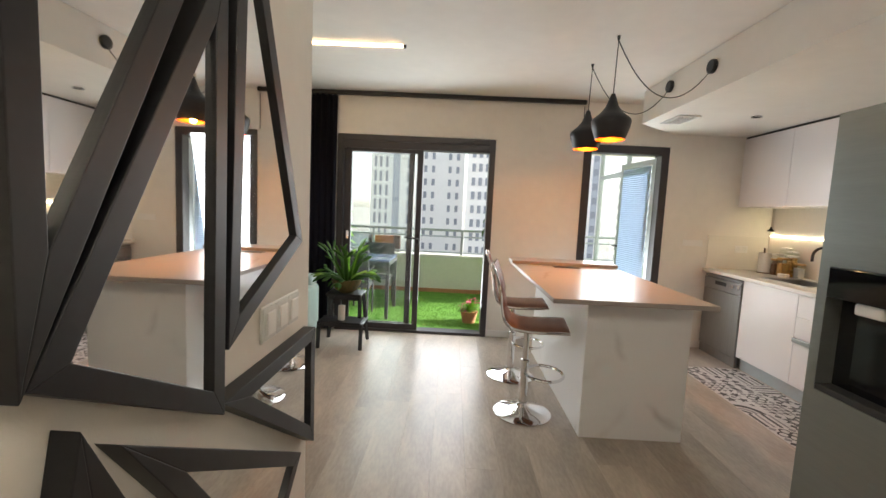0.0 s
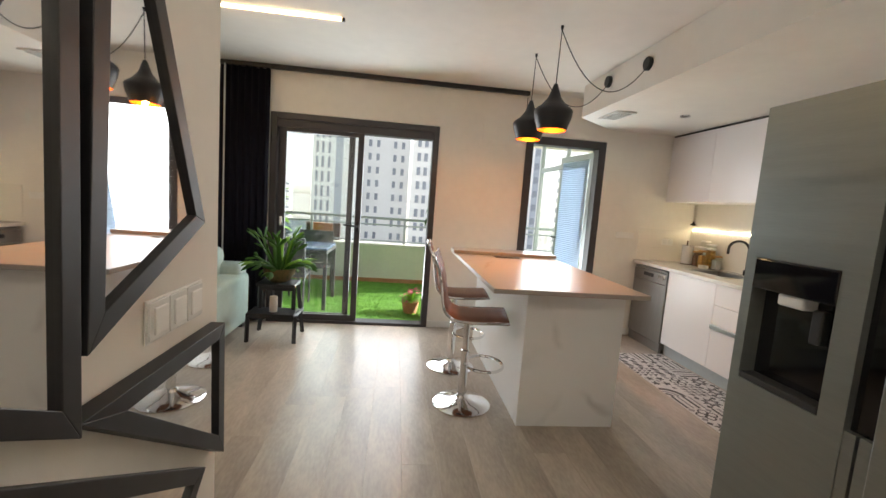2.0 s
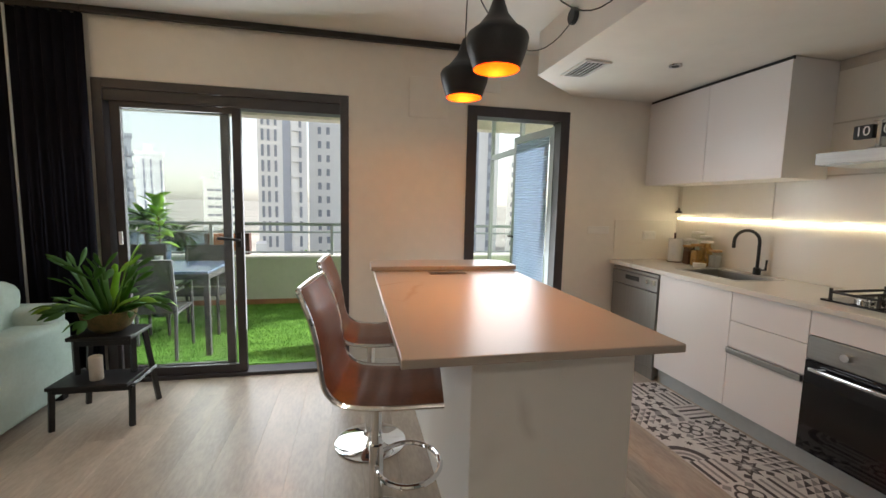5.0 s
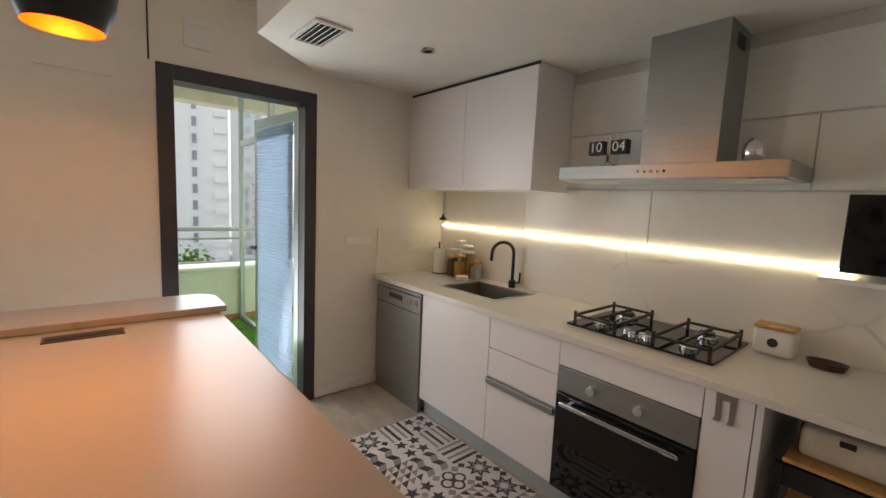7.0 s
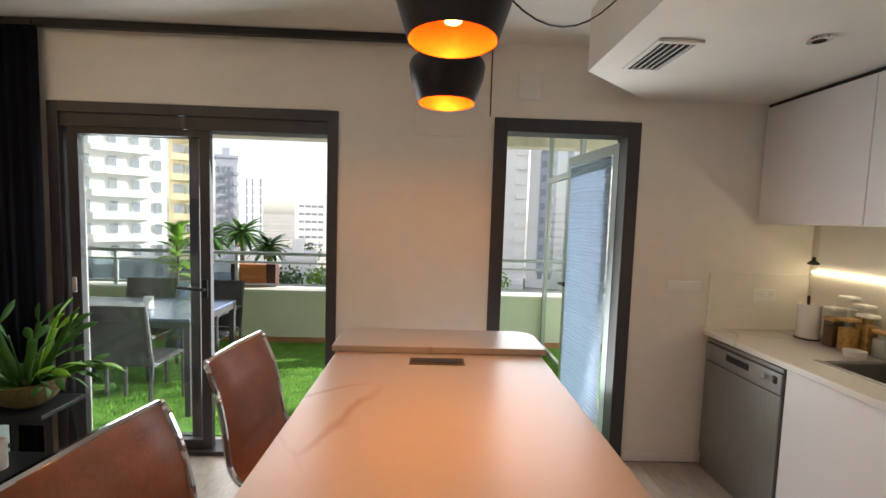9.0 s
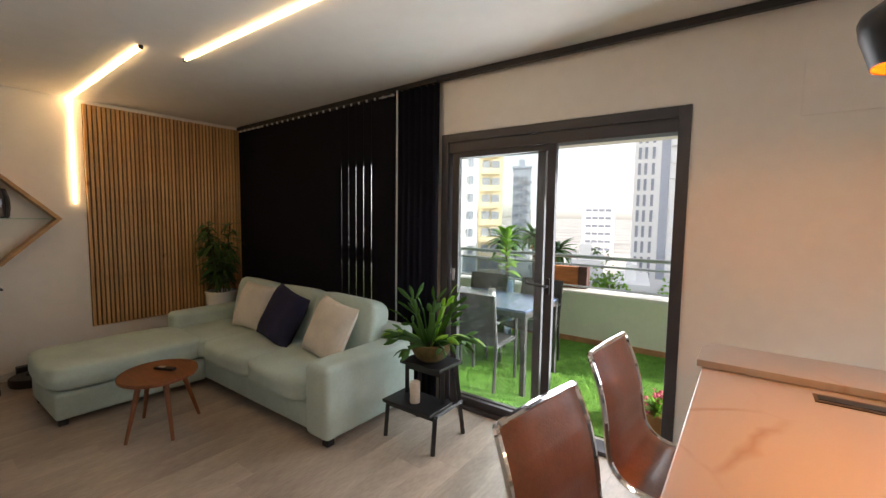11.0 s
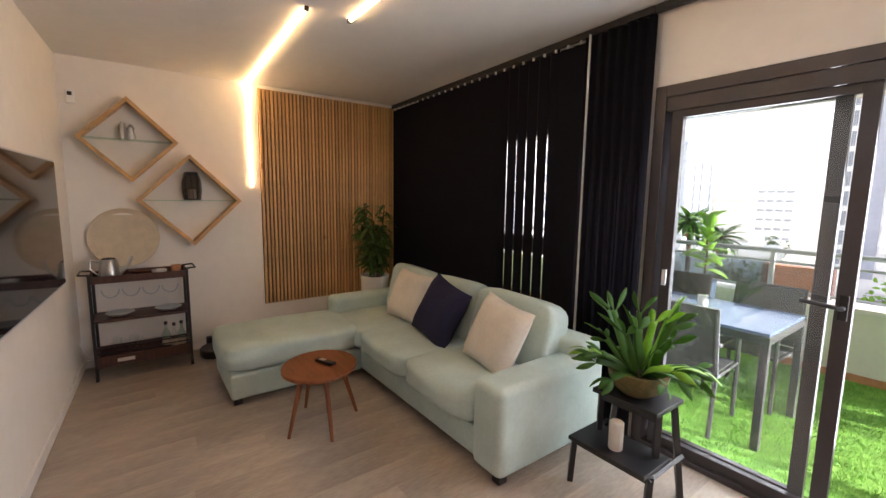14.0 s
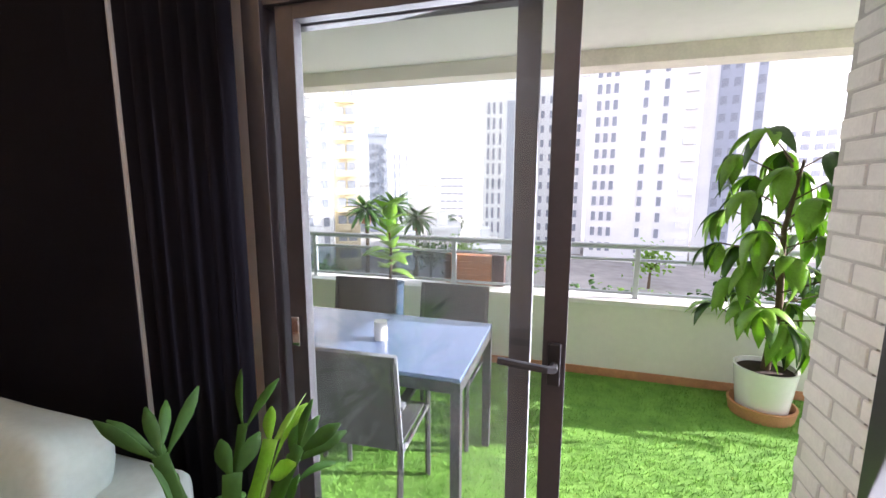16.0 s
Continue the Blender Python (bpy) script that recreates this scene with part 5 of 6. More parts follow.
# ---- kitchen things ----
ck = thing("flip_clock", "black and silver flip clock reading 10 04", "clock")
CY0, CZ0 = 3.33, 1.759
part("foot", moved(lathe([(0, 0), (0.05, 0), (0.045, 0.02), (0.015, 0.035), (0, 0.035)], 24), Matrix.Translation((4.0, CY0, CZ0))), CHROME, ck, "", True)
part("stem", box(3.99, 4.01, CY0 - 0.012, CY0 + 0.012, CZ0 + 0.03, CZ0 + 0.17, 0.004), CHROME, ck)
part("cap", box(3.985, 4.015, CY0 - 0.03, CY0 + 0.03, CZ0 + 0.165, CZ0 + 0.18, 0.003), CHROME, ck)
for s, txt in ((1, "10"), (-1, "04")):
    yc = CY0 + s * 0.066
    part("flap", box(3.975, 4.015, yc - 0.048, yc + 0.048, CZ0 + 0.075, CZ0 + 0.150, 0.006), BLACK, ck, "black number flap")
    cu_ = bpy.data.curves.new("digits", "FONT")
    cu_.body, cu_.size, cu_.align_x, cu_.align_y, cu_.extrude = txt, 0.075, "CENTER", "CENTER", 0.0005
    tmp = new("digits", cu_)
    me = bpy.data.meshes.new_from_object(tmp.evaluated_get(bpy.context.evaluated_depsgraph_get()))
    bpy.data.objects.remove(tmp)
    me.materials.append(WHITEP)
    dg = new("digits", me)
    dg.parent = ck
    dg.matrix_basis = pose(3.9735, yc, CZ0 + 0.113, 90, 0, -90)
tagged(link(moved(lathe([(0, 0), (0.028, 0.003), (0.042, 0.03), (0.045, 0.055), (0.036, 0.09), (0.018, 0.11), (0, 0.115)], 24), Matrix.Translation((4.02, 2.67, 1.759))), "kitchen_timer", CHROME, smooth=True), "egg-shaped chrome kitchen timer on the hood", "timer")
mn = thing("wall_screen", "small black television on a white wall shelf", "television")
part("screen", box(4.13, 4.16, 1.80, 2.36, 1.325, 1.64, 0.005), BLACKGL, mn)
part("bracket", box(4.16, X_KIT - 0.012, 2.0, 2.2, 1.4, 1.55), BLACK, mn)
part("shelf", box(4.05, X_KIT - 0.012, 1.75, 2.41, 1.285, 1.305, 0.003), WHITEP, mn, "white shelf")
part("stand", box(4.12, 4.19, 1.95, 2.2, 1.305, 1.326), BLACK, mn)
br = thing("speaker_box", "white box with bamboo lid and round dial", "container")
part("body", box(4.06, 4.16, 2.45, 2.60, CT + 0.001, CT + 0.115, 0.02, 4), WHITEP, br, "", True)
part("lid", box(4.06, 4.16, 2.45, 2.60, CT + 0.116, CT + 0.135, 0.008), BAMBOO, br, "bamboo lid")
part("dial", moved(lathe([(0, 0), (0.02, 0), (0.018, 0.004), (0, 0.004)], 20), pose(4.06, 2.525, CT + 0.06, 0, -90, 0)), BLACK, br)
sr = thing("spoon_rest", "dark carved wooden spoon rest on the worktop", "spoon rest")
part("dish", moved(lathe([(0, 0), (0.05, 0), (0.062, 0.03), (0.056, 0.03), (0.045, 0.01), (0, 0.01)], 20), pose(4.08, 2.345, CT + 0.001) @ Matrix.Diagonal((0.7, 1.1, 1, 1))), CARTWOOD, sr, "", True)
pr = thing("paper_towel", "white kitchen paper roll on a stand", "paper towel")
part("roll", moved(lathe([(0.02, 0.01), (0.058, 0.01), (0.058, 0.215), (0.02, 0.215)], 28), Matrix.Translation((4.06, 4.82, CT))), WHITEC, pr, "", True)
part("base", moved(lathe([(0, 0), (0.065, 0), (0.065, 0.009), (0, 0.009)], 24), Matrix.Translation((4.06, 4.82, CT))), CARTWOOD, pr)
part("pole", tube([(4.06, 4.82, CT), (4.03, 4.80, CT + 0.27)], 0.008, 8), CARTWOOD, pr)
AMBER = material("pasta_filling", (0.50, 0.27, 0.06), 0.7, var=0.3, scale=40, bump=0.5)
BROWN = material("coffee_filling", (0.16, 0.07, 0.03), 0.7, var=0.3, scale=40, bump=0.5)
for x, y, hgt, m_ in ((4.12, 4.72, 0.20, BROWN), (4.17, 4.60, 0.24, AMBER), (4.06, 4.66, 0.15, BROWN), (4.12, 4.53, 0.20, AMBER), (4.18, 4.70, 0.27, WHITEC), (4.05, 4.56, 0.17, AMBER), (4.13, 4.45, 0.13, GALV)):
    jr = thing("storage_jar", "square glass storage jar with dry food", "jar", group="storage jars")
    part("filling", box(x - 0.032, x + 0.032, y - 0.032, y + 0.032, CT + 0.004, CT + hgt * 0.8, 0.006), m_, jr)
    part("jar", box(x - 0.038, x + 0.038, y - 0.038, y + 0.038, CT + 0.001, CT + hgt, 0.008), GLASS, jr)
    part("lid", box(x - 0.036, x + 0.036, y - 0.036, y + 0.036, CT + hgt + 0.001, CT + hgt + 0.02, 0.006), BAMBOO if hgt < 0.2 else WHITEP, jr)
soap = small("soap_dish", "small cream sponge dish by the sink", "dish", [(0, 0), (0.045, 0), (0.05, 0.035), (0, 0.035)], (4.0, 4.47, CT + 0.001), CREAM)
small("ornament", "small dark hanging bell at the cabinet end", "ornament", [(0, 0), (0.03, 0.002), (0.032, 0.012), (0.01, 0.03), (0.008, 0.05), (0, 0.052)], (4.19, 4.96, 1.375), CASTIRON)
sk2 = thing("wall_socket", "white double wall socket on the splashback", "socket")
part("plate", box(3.86, 4.0, Y_DOOR - 0.018, Y_DOOR - 0.0105, 1.12, 1.20, 0.003), WHITEP, sk2)
for x in (3.895, 3.965):
    part("outlet", moved(lathe([(0, 0), (0.024, 0), (0.024, 0.003), (0, 0.001)], 18), pose(x, Y_DOOR - 0.018, 1.16, 90, 0, 0)), WHITEC, sk2)
sk3 = thing("light_switch", "white switch strip on the kitchen end wall", "switch")
part("plate", box(3.28, 3.50, Y_DOOR - 0.009, Y_DOOR - 0.001, 1.17, 1.24, 0.003), WHITEP, sk3)
vp = thing("wall_vent", "small white square wall vent above the door", "vent")
part("frame", box(2.24, 2.38, Y_DOOR - 0.012, Y_DOOR - 0.001, 2.36, 2.52, 0.003), WHITEP, vp)
for k in range(6):
    part("slat", box(2.255, 2.365, Y_DOOR - 0.016, Y_DOOR - 0.0125, 2.375 + k * 0.022, 2.388 + k * 0.022), WHITEP, vp)
vp = thing("access_panel", "white painted access panel high on the wall", "panel")
part("cover", box(1.60, 1.92, Y_DOOR - 0.008, Y_DOOR - 0.001, 2.12, 2.44, 0.002), WALL, vp)
vt = thing("ceiling_vent", "white louvred air vent in the lowered ceiling", "vent")
part("backing", box(2.68, 2.84, 4.17, 4.48, Z_DROP - 0.004, Z_DROP - 0.001), BLACK, vt)
for b in ((2.66, 2.86, 4.15, 4.172), (2.66, 2.86, 4.478, 4.50), (2.66, 2.682, 4.172, 4.478), (2.838, 2.86, 4.172, 4.478)):
    part("frame", box(*b, Z_DROP - 0.014, Z_DROP - 0.001, 0.002), WHITEP, vt)
for k in range(5):
    part("slat", moved(box(-0.011, 0.011, -0.152, 0.152, -0.0015, 0.0015), pose(2.70 + 0.030 * k, 4.325, Z_DROP - 0.010, 0, -50, 0)), WHITEP, vt)
spx = thing("ceiling_spotlight", "small round recessed ceiling spotlight", "spotlight")
part("ring", moved(lathe([(0.026, 0), (0.042, 0), (0.044, 0.008), (0.026, 0.010)], 28), Matrix.Translation((3.30, 4.09, Z_DROP - 0.011))), CHROME, spx, "", True)
part("lamp", moved(lathe([(0, 0), (0.026, 0), (0.026, 0.006), (0, 0.006)], 20), Matrix.Translation((3.30, 4.09, Z_DROP - 0.008))), BLACK, spx)

# black trolley in the open bay
ty = thing("kitchen_trolley", "black metal kitchen trolley with bamboo top tray", "trolley")
part("top_board", box(3.60, 4.02, 1.72, 2.37, 0.70, 0.718, 0.008), BAMBOO, ty, "bamboo top")
for z in (0.62, 0.40, 0.14):
    bm = box(3.60, 4.02, 1.72, 2.37, z, z + 0.006)
    for b in ((3.60, 3.606, 1.72, 2.37), (4.014, 4.02, 1.72, 2.37), (3.606, 4.014, 1.72, 1.726), (3.606, 4.014, 2.364, 2.37)):
        box(*b, z + 0.006, z + 0.075, bm=bm)
    part("basket", bm, BLACK, ty)
for x in (3.595, 4.025):
    for y in (1.715, 2.375):
        part("upright", box(x - 0.01, x + 0.01, y - 0.01, y + 0.01, 0.04, 0.70), BLACK, ty)
        part("castor", moved(lathe([(0, -0.01), (0.022, -0.01), (0.022, 0.01), (0, 0.01)], 14), pose(x, y, 0.023, 90, 0, 0)), BLACK, ty)
bb = thing("bread_bin", "cream plastic box on the trolley", "box")
part("body", box(3.66, 3.86, 2.10, 2.34, 0.719, 0.83, 0.02, 3), CREAM, bb, "", True)
part("clip", box(3.652, 3.66, 2.20, 2.24, 0.80, 0.82, 0.002), CASTIRON, bb)
TOWEL = material("patterned_towel", (0.72, 0.74, 0.76), 0.9, var=0.3, scale=18, bump=0.6, bscale=90, col2=(0.10, 0.35, 0.40))
tagged(link(moved(soft_box(0.2, 0.26, 0.11, 0.2, 8), pose(3.74, 1.92, 0.719, 0, 0, 12)), "folded_towel", TOWEL, smooth=True), "folded white and teal tea towel on the trolley", "towel")
tagged(link(moved(lathe([(0, 0), (0.07, 0), (0.085, 0.06), (0.08, 0.12), (0.06, 0.15), (0, 0.15)], 20), Matrix.Translation((3.74, 2.22, 0.407))), "bag", CREAM, smooth=True), "crumpled pale bag in the trolley basket", "bag")
tagged(link(moved(lathe([(0, 0), (0.05, 0), (0.055, 0.1), (0.045, 0.16), (0, 0.165)], 20), Matrix.Translation((3.74, 2.02, 0.407))), "jar", CARTWOOD, smooth=True), "dark red jar in the trolley basket", "jar")
tagged(link(moved(prism([(0.07 * math.cos(a), 0.11 * math.sin(a) + 0.11) for a in [2 * math.pi * k / 20 for k in range(20)]], 0, 0.015, "x", 0.003), pose(3.66, 2.29, 0.407, 0, 8, 0)), "chopping_board", BAMBOO), "oval wooden chopping board in the trolley", "chopping board")

# ---- patterned vinyl mat ----
MATW = material("vinyl_white", (0.68, 0.65, 0.63), 0.45, var=0.08, scale=8)
MATK = material("vinyl_black", (0.055, 0.042, 0.042), 0.45, var=0.2, scale=8)
MATG = material("vinyl_grey", (0.30, 0.28, 0.28), 0.45, var=0.12, scale=8)
mt = thing("vinyl_mat", "black white and grey patterned tile-look vinyl mat", "mat")
MX0, MY1, TS = 2.99, 4.37, 0.197
part("sheet", box(MX0, MX0 + 3 * TS, MY1 - 9 * TS, MY1, 0.0005, 0.003), MATW, mt)


def flat(polys):
    """Printed shapes of a tile, each (material index, corner list in the unit square)."""
    bm = bmesh.new()
    for k, (mi, pts) in enumerate(polys):
        f_ = bm.faces.new([bm.verts.new((x * TS, y * TS, 0.0002 * (k % 6))) for x, y in pts])
        f_.material_index = mi
        if f_.normal.z < 0:
            f_.normal_flip()
    return bm


def ngon(cx, cy, r, n, a0=0.0, star=None):
    m_ = n * 2 if star else n
    return [(cx + (r if not star or k % 2 == 0 else r * star) * math.cos(a0 + 2 * math.pi * k / m_), cy + (r if not star or k % 2 == 0 else r * star) * math.sin(a0 + 2 * math.pi * k / m_)) for k in range(m_)]


def ring(cx, cy, r0, r1, a0, a1, n=12):
    o = [(cx + r1 * math.cos(a0 + (a1 - a0) * k / n), cy + r1 * math.sin(a0 + (a1 - a0) * k / n)) for k in range(n + 1)]
    i_ = [(cx + r0 * math.cos(a0 + (a1 - a0) * k / n), cy + r0 * math.sin(a0 + (a1 - a0) * k / n)) for k in range(n, -1, -1)]
    return o + i_


hp = math.pi / 2
quarters = ((0, 0, 0), (1, 0, hp), (1, 1, 2 * hp), (0, 1, 3 * hp))
designs = [
    [(0, ngon(.5, .5, .44, 8, 0.2, .55)), (1, ngon(.5, .5, .30, 8, 0.2, .5)), (2, ngon(.5, .5, .12, 12))] + [(0, ngon(x, y, .13, 4)) for x in (.13, .87) for y in (.13, .87)],
    [(0, ring(x, y, .60, .80, a, a + hp)) for x, y, a in quarters[:1]] + [(1, ring(0, 0, .36, .50, 0, hp)), (0, ring(0, 0, .14, .28, 0, hp)), (0, ngon(.8, .8, .13, 6, 0, .5))],
    [(0, [(x, y), (x + .25, y + .12), (x + .25, y + .37), (x, y + .25)]) for x in (0, .5) for y in (0, .5)] + [(1, [(x + .25, y + .12), (x + .5, y), (x + .5, y + .25), (x + .25, y + .37)]) for x in (0, .5) for y in (0, .5)],
    [(0, [(0, y), (1, y), (1, y + .12), (0, y + .12)]) for y in (.05, .55)] + [(1, [(0, y), (1, y), (1, y + .10), (0, y + .10)]) for y in (.30, .80)],
    [(0 if (i + j) % 2 else 1, [(i / 4, j / 4), ((i + 1) / 4, j / 4), ((i + 1) / 4, (j + 1) / 4)]) for i in range(4) for j in range(4)],
    [(0, ring(.5 + dx, .5 + dy, .13, .20, 0, 2 * math.pi * .999, 16)) for dx, dy in ((.22, 0), (-.22, 0), (0, .22), (0, -.22))] + [(0, ngon(.5, .5, .08, 4))] + [(1, ngon(x, y, .14, 4)) for x in (0.15, .85) for y in (0.15, .85)],
    [(0, ngon(.25 + .5 * i, .25 + .5 * j, .24, 5, .3 * i + j, .45)) for i in range(2) for j in range(2)] + [(1, ngon(.5, .5, .10, 8))],
]
tiles = []
for i in range(3):
    for j in range(9):
        k = (i * 3 + j * 2 + (i * j) % 4) % 7
        if k >= len(tiles) or tiles[k] is None:
            while len(tiles) <= k:
                tiles.append(None)
            ob = part("printed_tile", flat(designs[k]), [MATK, MATG, MATW], mt)
            tiles[k] = ob.data
        else:
            ob = new("printed_tile", tiles[k])
            ob.parent = mt
        q = (i + j * 3) % 4
        ob.matrix_basis = Matrix.Translation((MX0 + (i + .5) * TS, MY1 - (j + .5) * TS, 0.0036)) @ pose(0, 0, 0, 0, 0, 90 * q) @ Matrix.Translation((-.5 * TS, -.5 * TS, 0))

# ---- plants ----


def blade(length, width, droop, n=6, fold=0.15, tip=0.0, fat=0.5):
    """A leaf along +x from the origin, arching down; fat: where along it the leaf is widest."""
    vs, fs = [], []
    for k in range(n + 1):
        s = k / n
        w = width / 2 * max(tip, math.sin(math.pi * min(1, max(0.02, s ** (0.7 / (fat + 0.2))))) ** 0.8) if k < n else width * tip / 2 + 0.001
        x = length * (s - 0.25 * droop * s * s)
        z = -length * droop * s * s * 0.8
        vs += [(x, -w, z + fold * w), (x, 0, z), (x, w, z + fold * w)]
    for k in range(n):
        a = 3 * k
        fs += [(a, a + 3, a + 4, a + 1), (a + 1, a + 4, a + 5, a + 2)]
    return vs, fs


def leaves(name, placed, mat, parent, label=""):
    """Joins leaves, each (pose, (vertices, faces)), into one crown."""
    V, F = [], []
    for m, (vs, fs) in placed:
        o = len(V)
        V += [tuple(m @ Vector(v)) for v in vs]
        F += [tuple(i + o for i in f_) for f_ in fs]
    me = bpy.data.meshes.new(name)
    me.from_pydata(V, [], F)
    for p in me.polygons:
        p.use_smooth = True
    me.materials.append(mat)
    ob = new(name, me)
    ob.parent = parent
    md = ob.modifiers.new("thick", "SOLIDIFY")
    md.thickness = 0.0012
    return tagged(ob, label)


R = random.Random(11)


def aim(x, y, z, heading, rise, roll=0.0):
    return pose(x, y, z, 0, 0, heading) @ pose(0, 0, 0, 0, -rise, 0) @ pose(0, 0, 0, roll, 0, 0)


# staghorn fern on the step stool
sf_ = thing("potted_fern", "staghorn fern in a mossy brown bowl", "plant")
FX, FY, FZ = -0.40, 4.575, 0.541
part("bowl", moved(lathe([(0, 0), (0.07, 0.0), (0.11, 0.03), (0.145, 0.09), (0.155, 0.14), (0.145, 0.142), (0.13, 0.09), (0, 0.06)], 32), Matrix.Translation((FX, FY, FZ))), WICKER, sf_, "mossy woven bowl", True)
part("soil", moved(lathe([(0, 0.12), (0.08, 0.118), (0.138, 0.105)], 24), Matrix.Translation((FX, FY, FZ))), SOIL, sf_)


def frond(length, width, droop, fork):
    """A strap frond that splits into antler lobes at its end."""
    vs, fs = blade(length, width, droop, 8, 0.25, 0.75, 0.9)
    x, _, z = vs[-2]
    for s in fork:
        l2 = length * R.uniform(0.4, 0.65)
        v2, f2 = blade(l2, width * 0.75, droop * 1.6, 5, 0.2, 0.1, 0.25)
        m = Matrix.Translation((x - 0.02, 0, z)) @ pose(0, 0, 0, 0, 22 * droop + 8, s)
        o = len(vs)
        vs = vs + [tuple(m @ Vector(v)) for v in v2]
        fs = fs + [tuple(i + o for i in q) for q in f2]
    return vs, fs


for k in range(30):
    hd_ = k * 137.5 + R.uniform(-15, 15)
    up = 82 - 60 * (k / 30) ** 0.9 + R.uniform(-10, 10)
    L = R.uniform(0.17, 0.27) * (1.3 if up > 50 else 1.0)
    fr_ = frond(L, R.uniform(0.038, 0.065), R.uniform(0.15, 0.6) * (0.35 if up > 50 else 1), R.choice(((-30, 24), (-42, 0, 34), (-22, 38), (-34, 28))))
    leaves("frond", [(aim(FX + 0.05 * math.cos(radians(hd_)), FY + 0.05 * math.sin(radians(hd_)), FZ + 0.11, hd_, up, R.uniform(-60, 60)), fr_)], LEAF3 if k % 6 else LEAF2, sf_)

# leafy plant in the corner
cp = thing("potted_plant", "bushy green house plant in a tall white planter", "plant")
QX, QY = -3.66, 4.66
part("planter", moved(lathe([(0, 0), (0.13, 0), (0.165, 0.62), (0.168, 0.66), (0.158, 0.66), (0.15, 0.60), (0, 0.60)], 32), Matrix.Translation((QX, QY, 0))), WHITEC, cp, "tall white planter", True)
part("soil", moved(lathe([(0, 0.615), (0.15, 0.612)], 24), Matrix.Translation((QX, QY, 0))), SOIL, cp)
lv = []
for s in range(9):
    a = s * 40
    top = Vector((QX + 0.17 * math.cos(radians(a)) * R.uniform(0.4, 1.2), QY - 0.03 + 0.17 * math.sin(radians(a)) * R.uniform(0.4, 1.2), R.uniform(1.10, 1.50)))
    base = Vector((QX + 0.05 * math.cos(radians(a)), QY + 0.05 * math.sin(radians(a)), 0.61))
    part("stem", tube([base, base.lerp(top, 0.5) + Vector((0, 0, 0.05)), top], 0.007, 6), STEM, cp)
    for k in range(46):
        p = base.lerp(top, 0.20 + 0.80 * k / 45)
        lv.append((aim(p.x, p.y, p.z, R.uniform(0, 360), R.uniform(-20, 50), R.uniform(-30, 30)), blade(R.uniform(0.12, 0.20), R.uniform(0.032, 0.052), R.uniform(0.4, 1.0), 5)))
leaves("foliage", lv, LEAF, cp)

# fiddle-leaf fig on the terrace
fg2 = thing("fig_plant", "fiddle-leaf fig in a tall dark blue planter", "plant")
GX, GY = -1.10, 7.05
part("planter", moved(lathe([(0, 0), (0.10, 0), (0.12, 0.74), (0.125, 0.78), (0.115, 0.78), (0, 0.74)], 28), Matrix.Translation((GX, GY, 0))), material("dark_blue_glaze", (0.05, 0.08, 0.13), 0.25), fg2, "", True)
part("trunk", tube([(GX, GY, 0.74), (GX + 0.02, GY, 1.0), (GX - 0.01, GY, 1.38)], [0.014, 0.011, 0.006], 8), STEM, fg2)
lv = []
for k in range(22):
    z = 0.88 + 0.5 * k / 21
    lv.append((aim(GX, GY, z, k * 137.5, 10 + 50 * (k / 21) + R.uniform(-15, 15), R.uniform(-20, 20)), blade(R.uniform(0.18, 0.27), R.uniform(0.12, 0.17), R.uniform(0.3, 0.8), 7, 0.25, 0.15, 0.7)))
leaves("foliage", lv, LEAF2, fg2)

# money tree beside the brick pier
mo = thing("terrace_tree", "tall leafy money tree in a white pot", "plant")
MX, MY = 1.66, 7.20
part("saucer", moved(lathe([(0, 0), (0.19, 0), (0.205, 0.085), (0.19, 0.09), (0.16, 0.02), (0, 0.02)], 36), Matrix.Translation((MX, MY, 0))), TERRA, mo, "terracotta saucer", True)
part("pot", moved(lathe([(0, 0.021), (0.15, 0.021), (0.185, 0.33), (0.188, 0.35), (0.174, 0.35), (0.165, 0.31), (0, 0.31)], 36), Matrix.Translation((MX, MY, 0))), WHITEC, mo, "white plastic pot", True)
part("soil", moved(lathe([(0, 0.325), (0.168, 0.32)], 24), Matrix.Translation((MX, MY, 0))), SOIL, mo)
part("trunk", tube([(MX, MY, 0.33), (MX + 0.03, MY - 0.01, 0.8), (MX + 0.0, MY - 0.02, 1.3), (MX + 0.05, MY - 0.05, 1.75)], [0.030, 0.022, 0.016, 0.008], 10), STEM, mo, "", True)
lv, lv2 = [], []
for k in range(34):
    a, z = k * 137.5, 0.55 + 1.25 * k / 33
    reach = R.uniform(0.12, 0.38) * (1.0 if z < 1.5 else 0.8)
    tip = Vector((MX + reach * math.cos(radians(a)) - 0.04, MY - 0.05 + min(0.25, reach * math.sin(radians(a))), z + R.uniform(0.0, 0.14)))
    part("twig", tube([(MX + 0.01, MY - 0.01, z - 0.06), tip], 0.005, 5), STEM, mo)
    for q in range(6):
        ang = a - 75 + q * 30 + R.uniform(-12, 12)
        (lv if R.random() < 0.7 else lv2).append((aim(tip.x, tip.y, tip.z, ang, R.uniform(-50, 5), R.uniform(-15, 15)), blade(R.uniform(0.20, 0.31), R.uniform(0.07, 0.105), R.uniform(0.5, 1.1), 6, 0.2, 0.0, 0.65)))
leaves("foliage", lv, LEAF2, mo)
leaves("foliage", lv2, LEAF, mo)

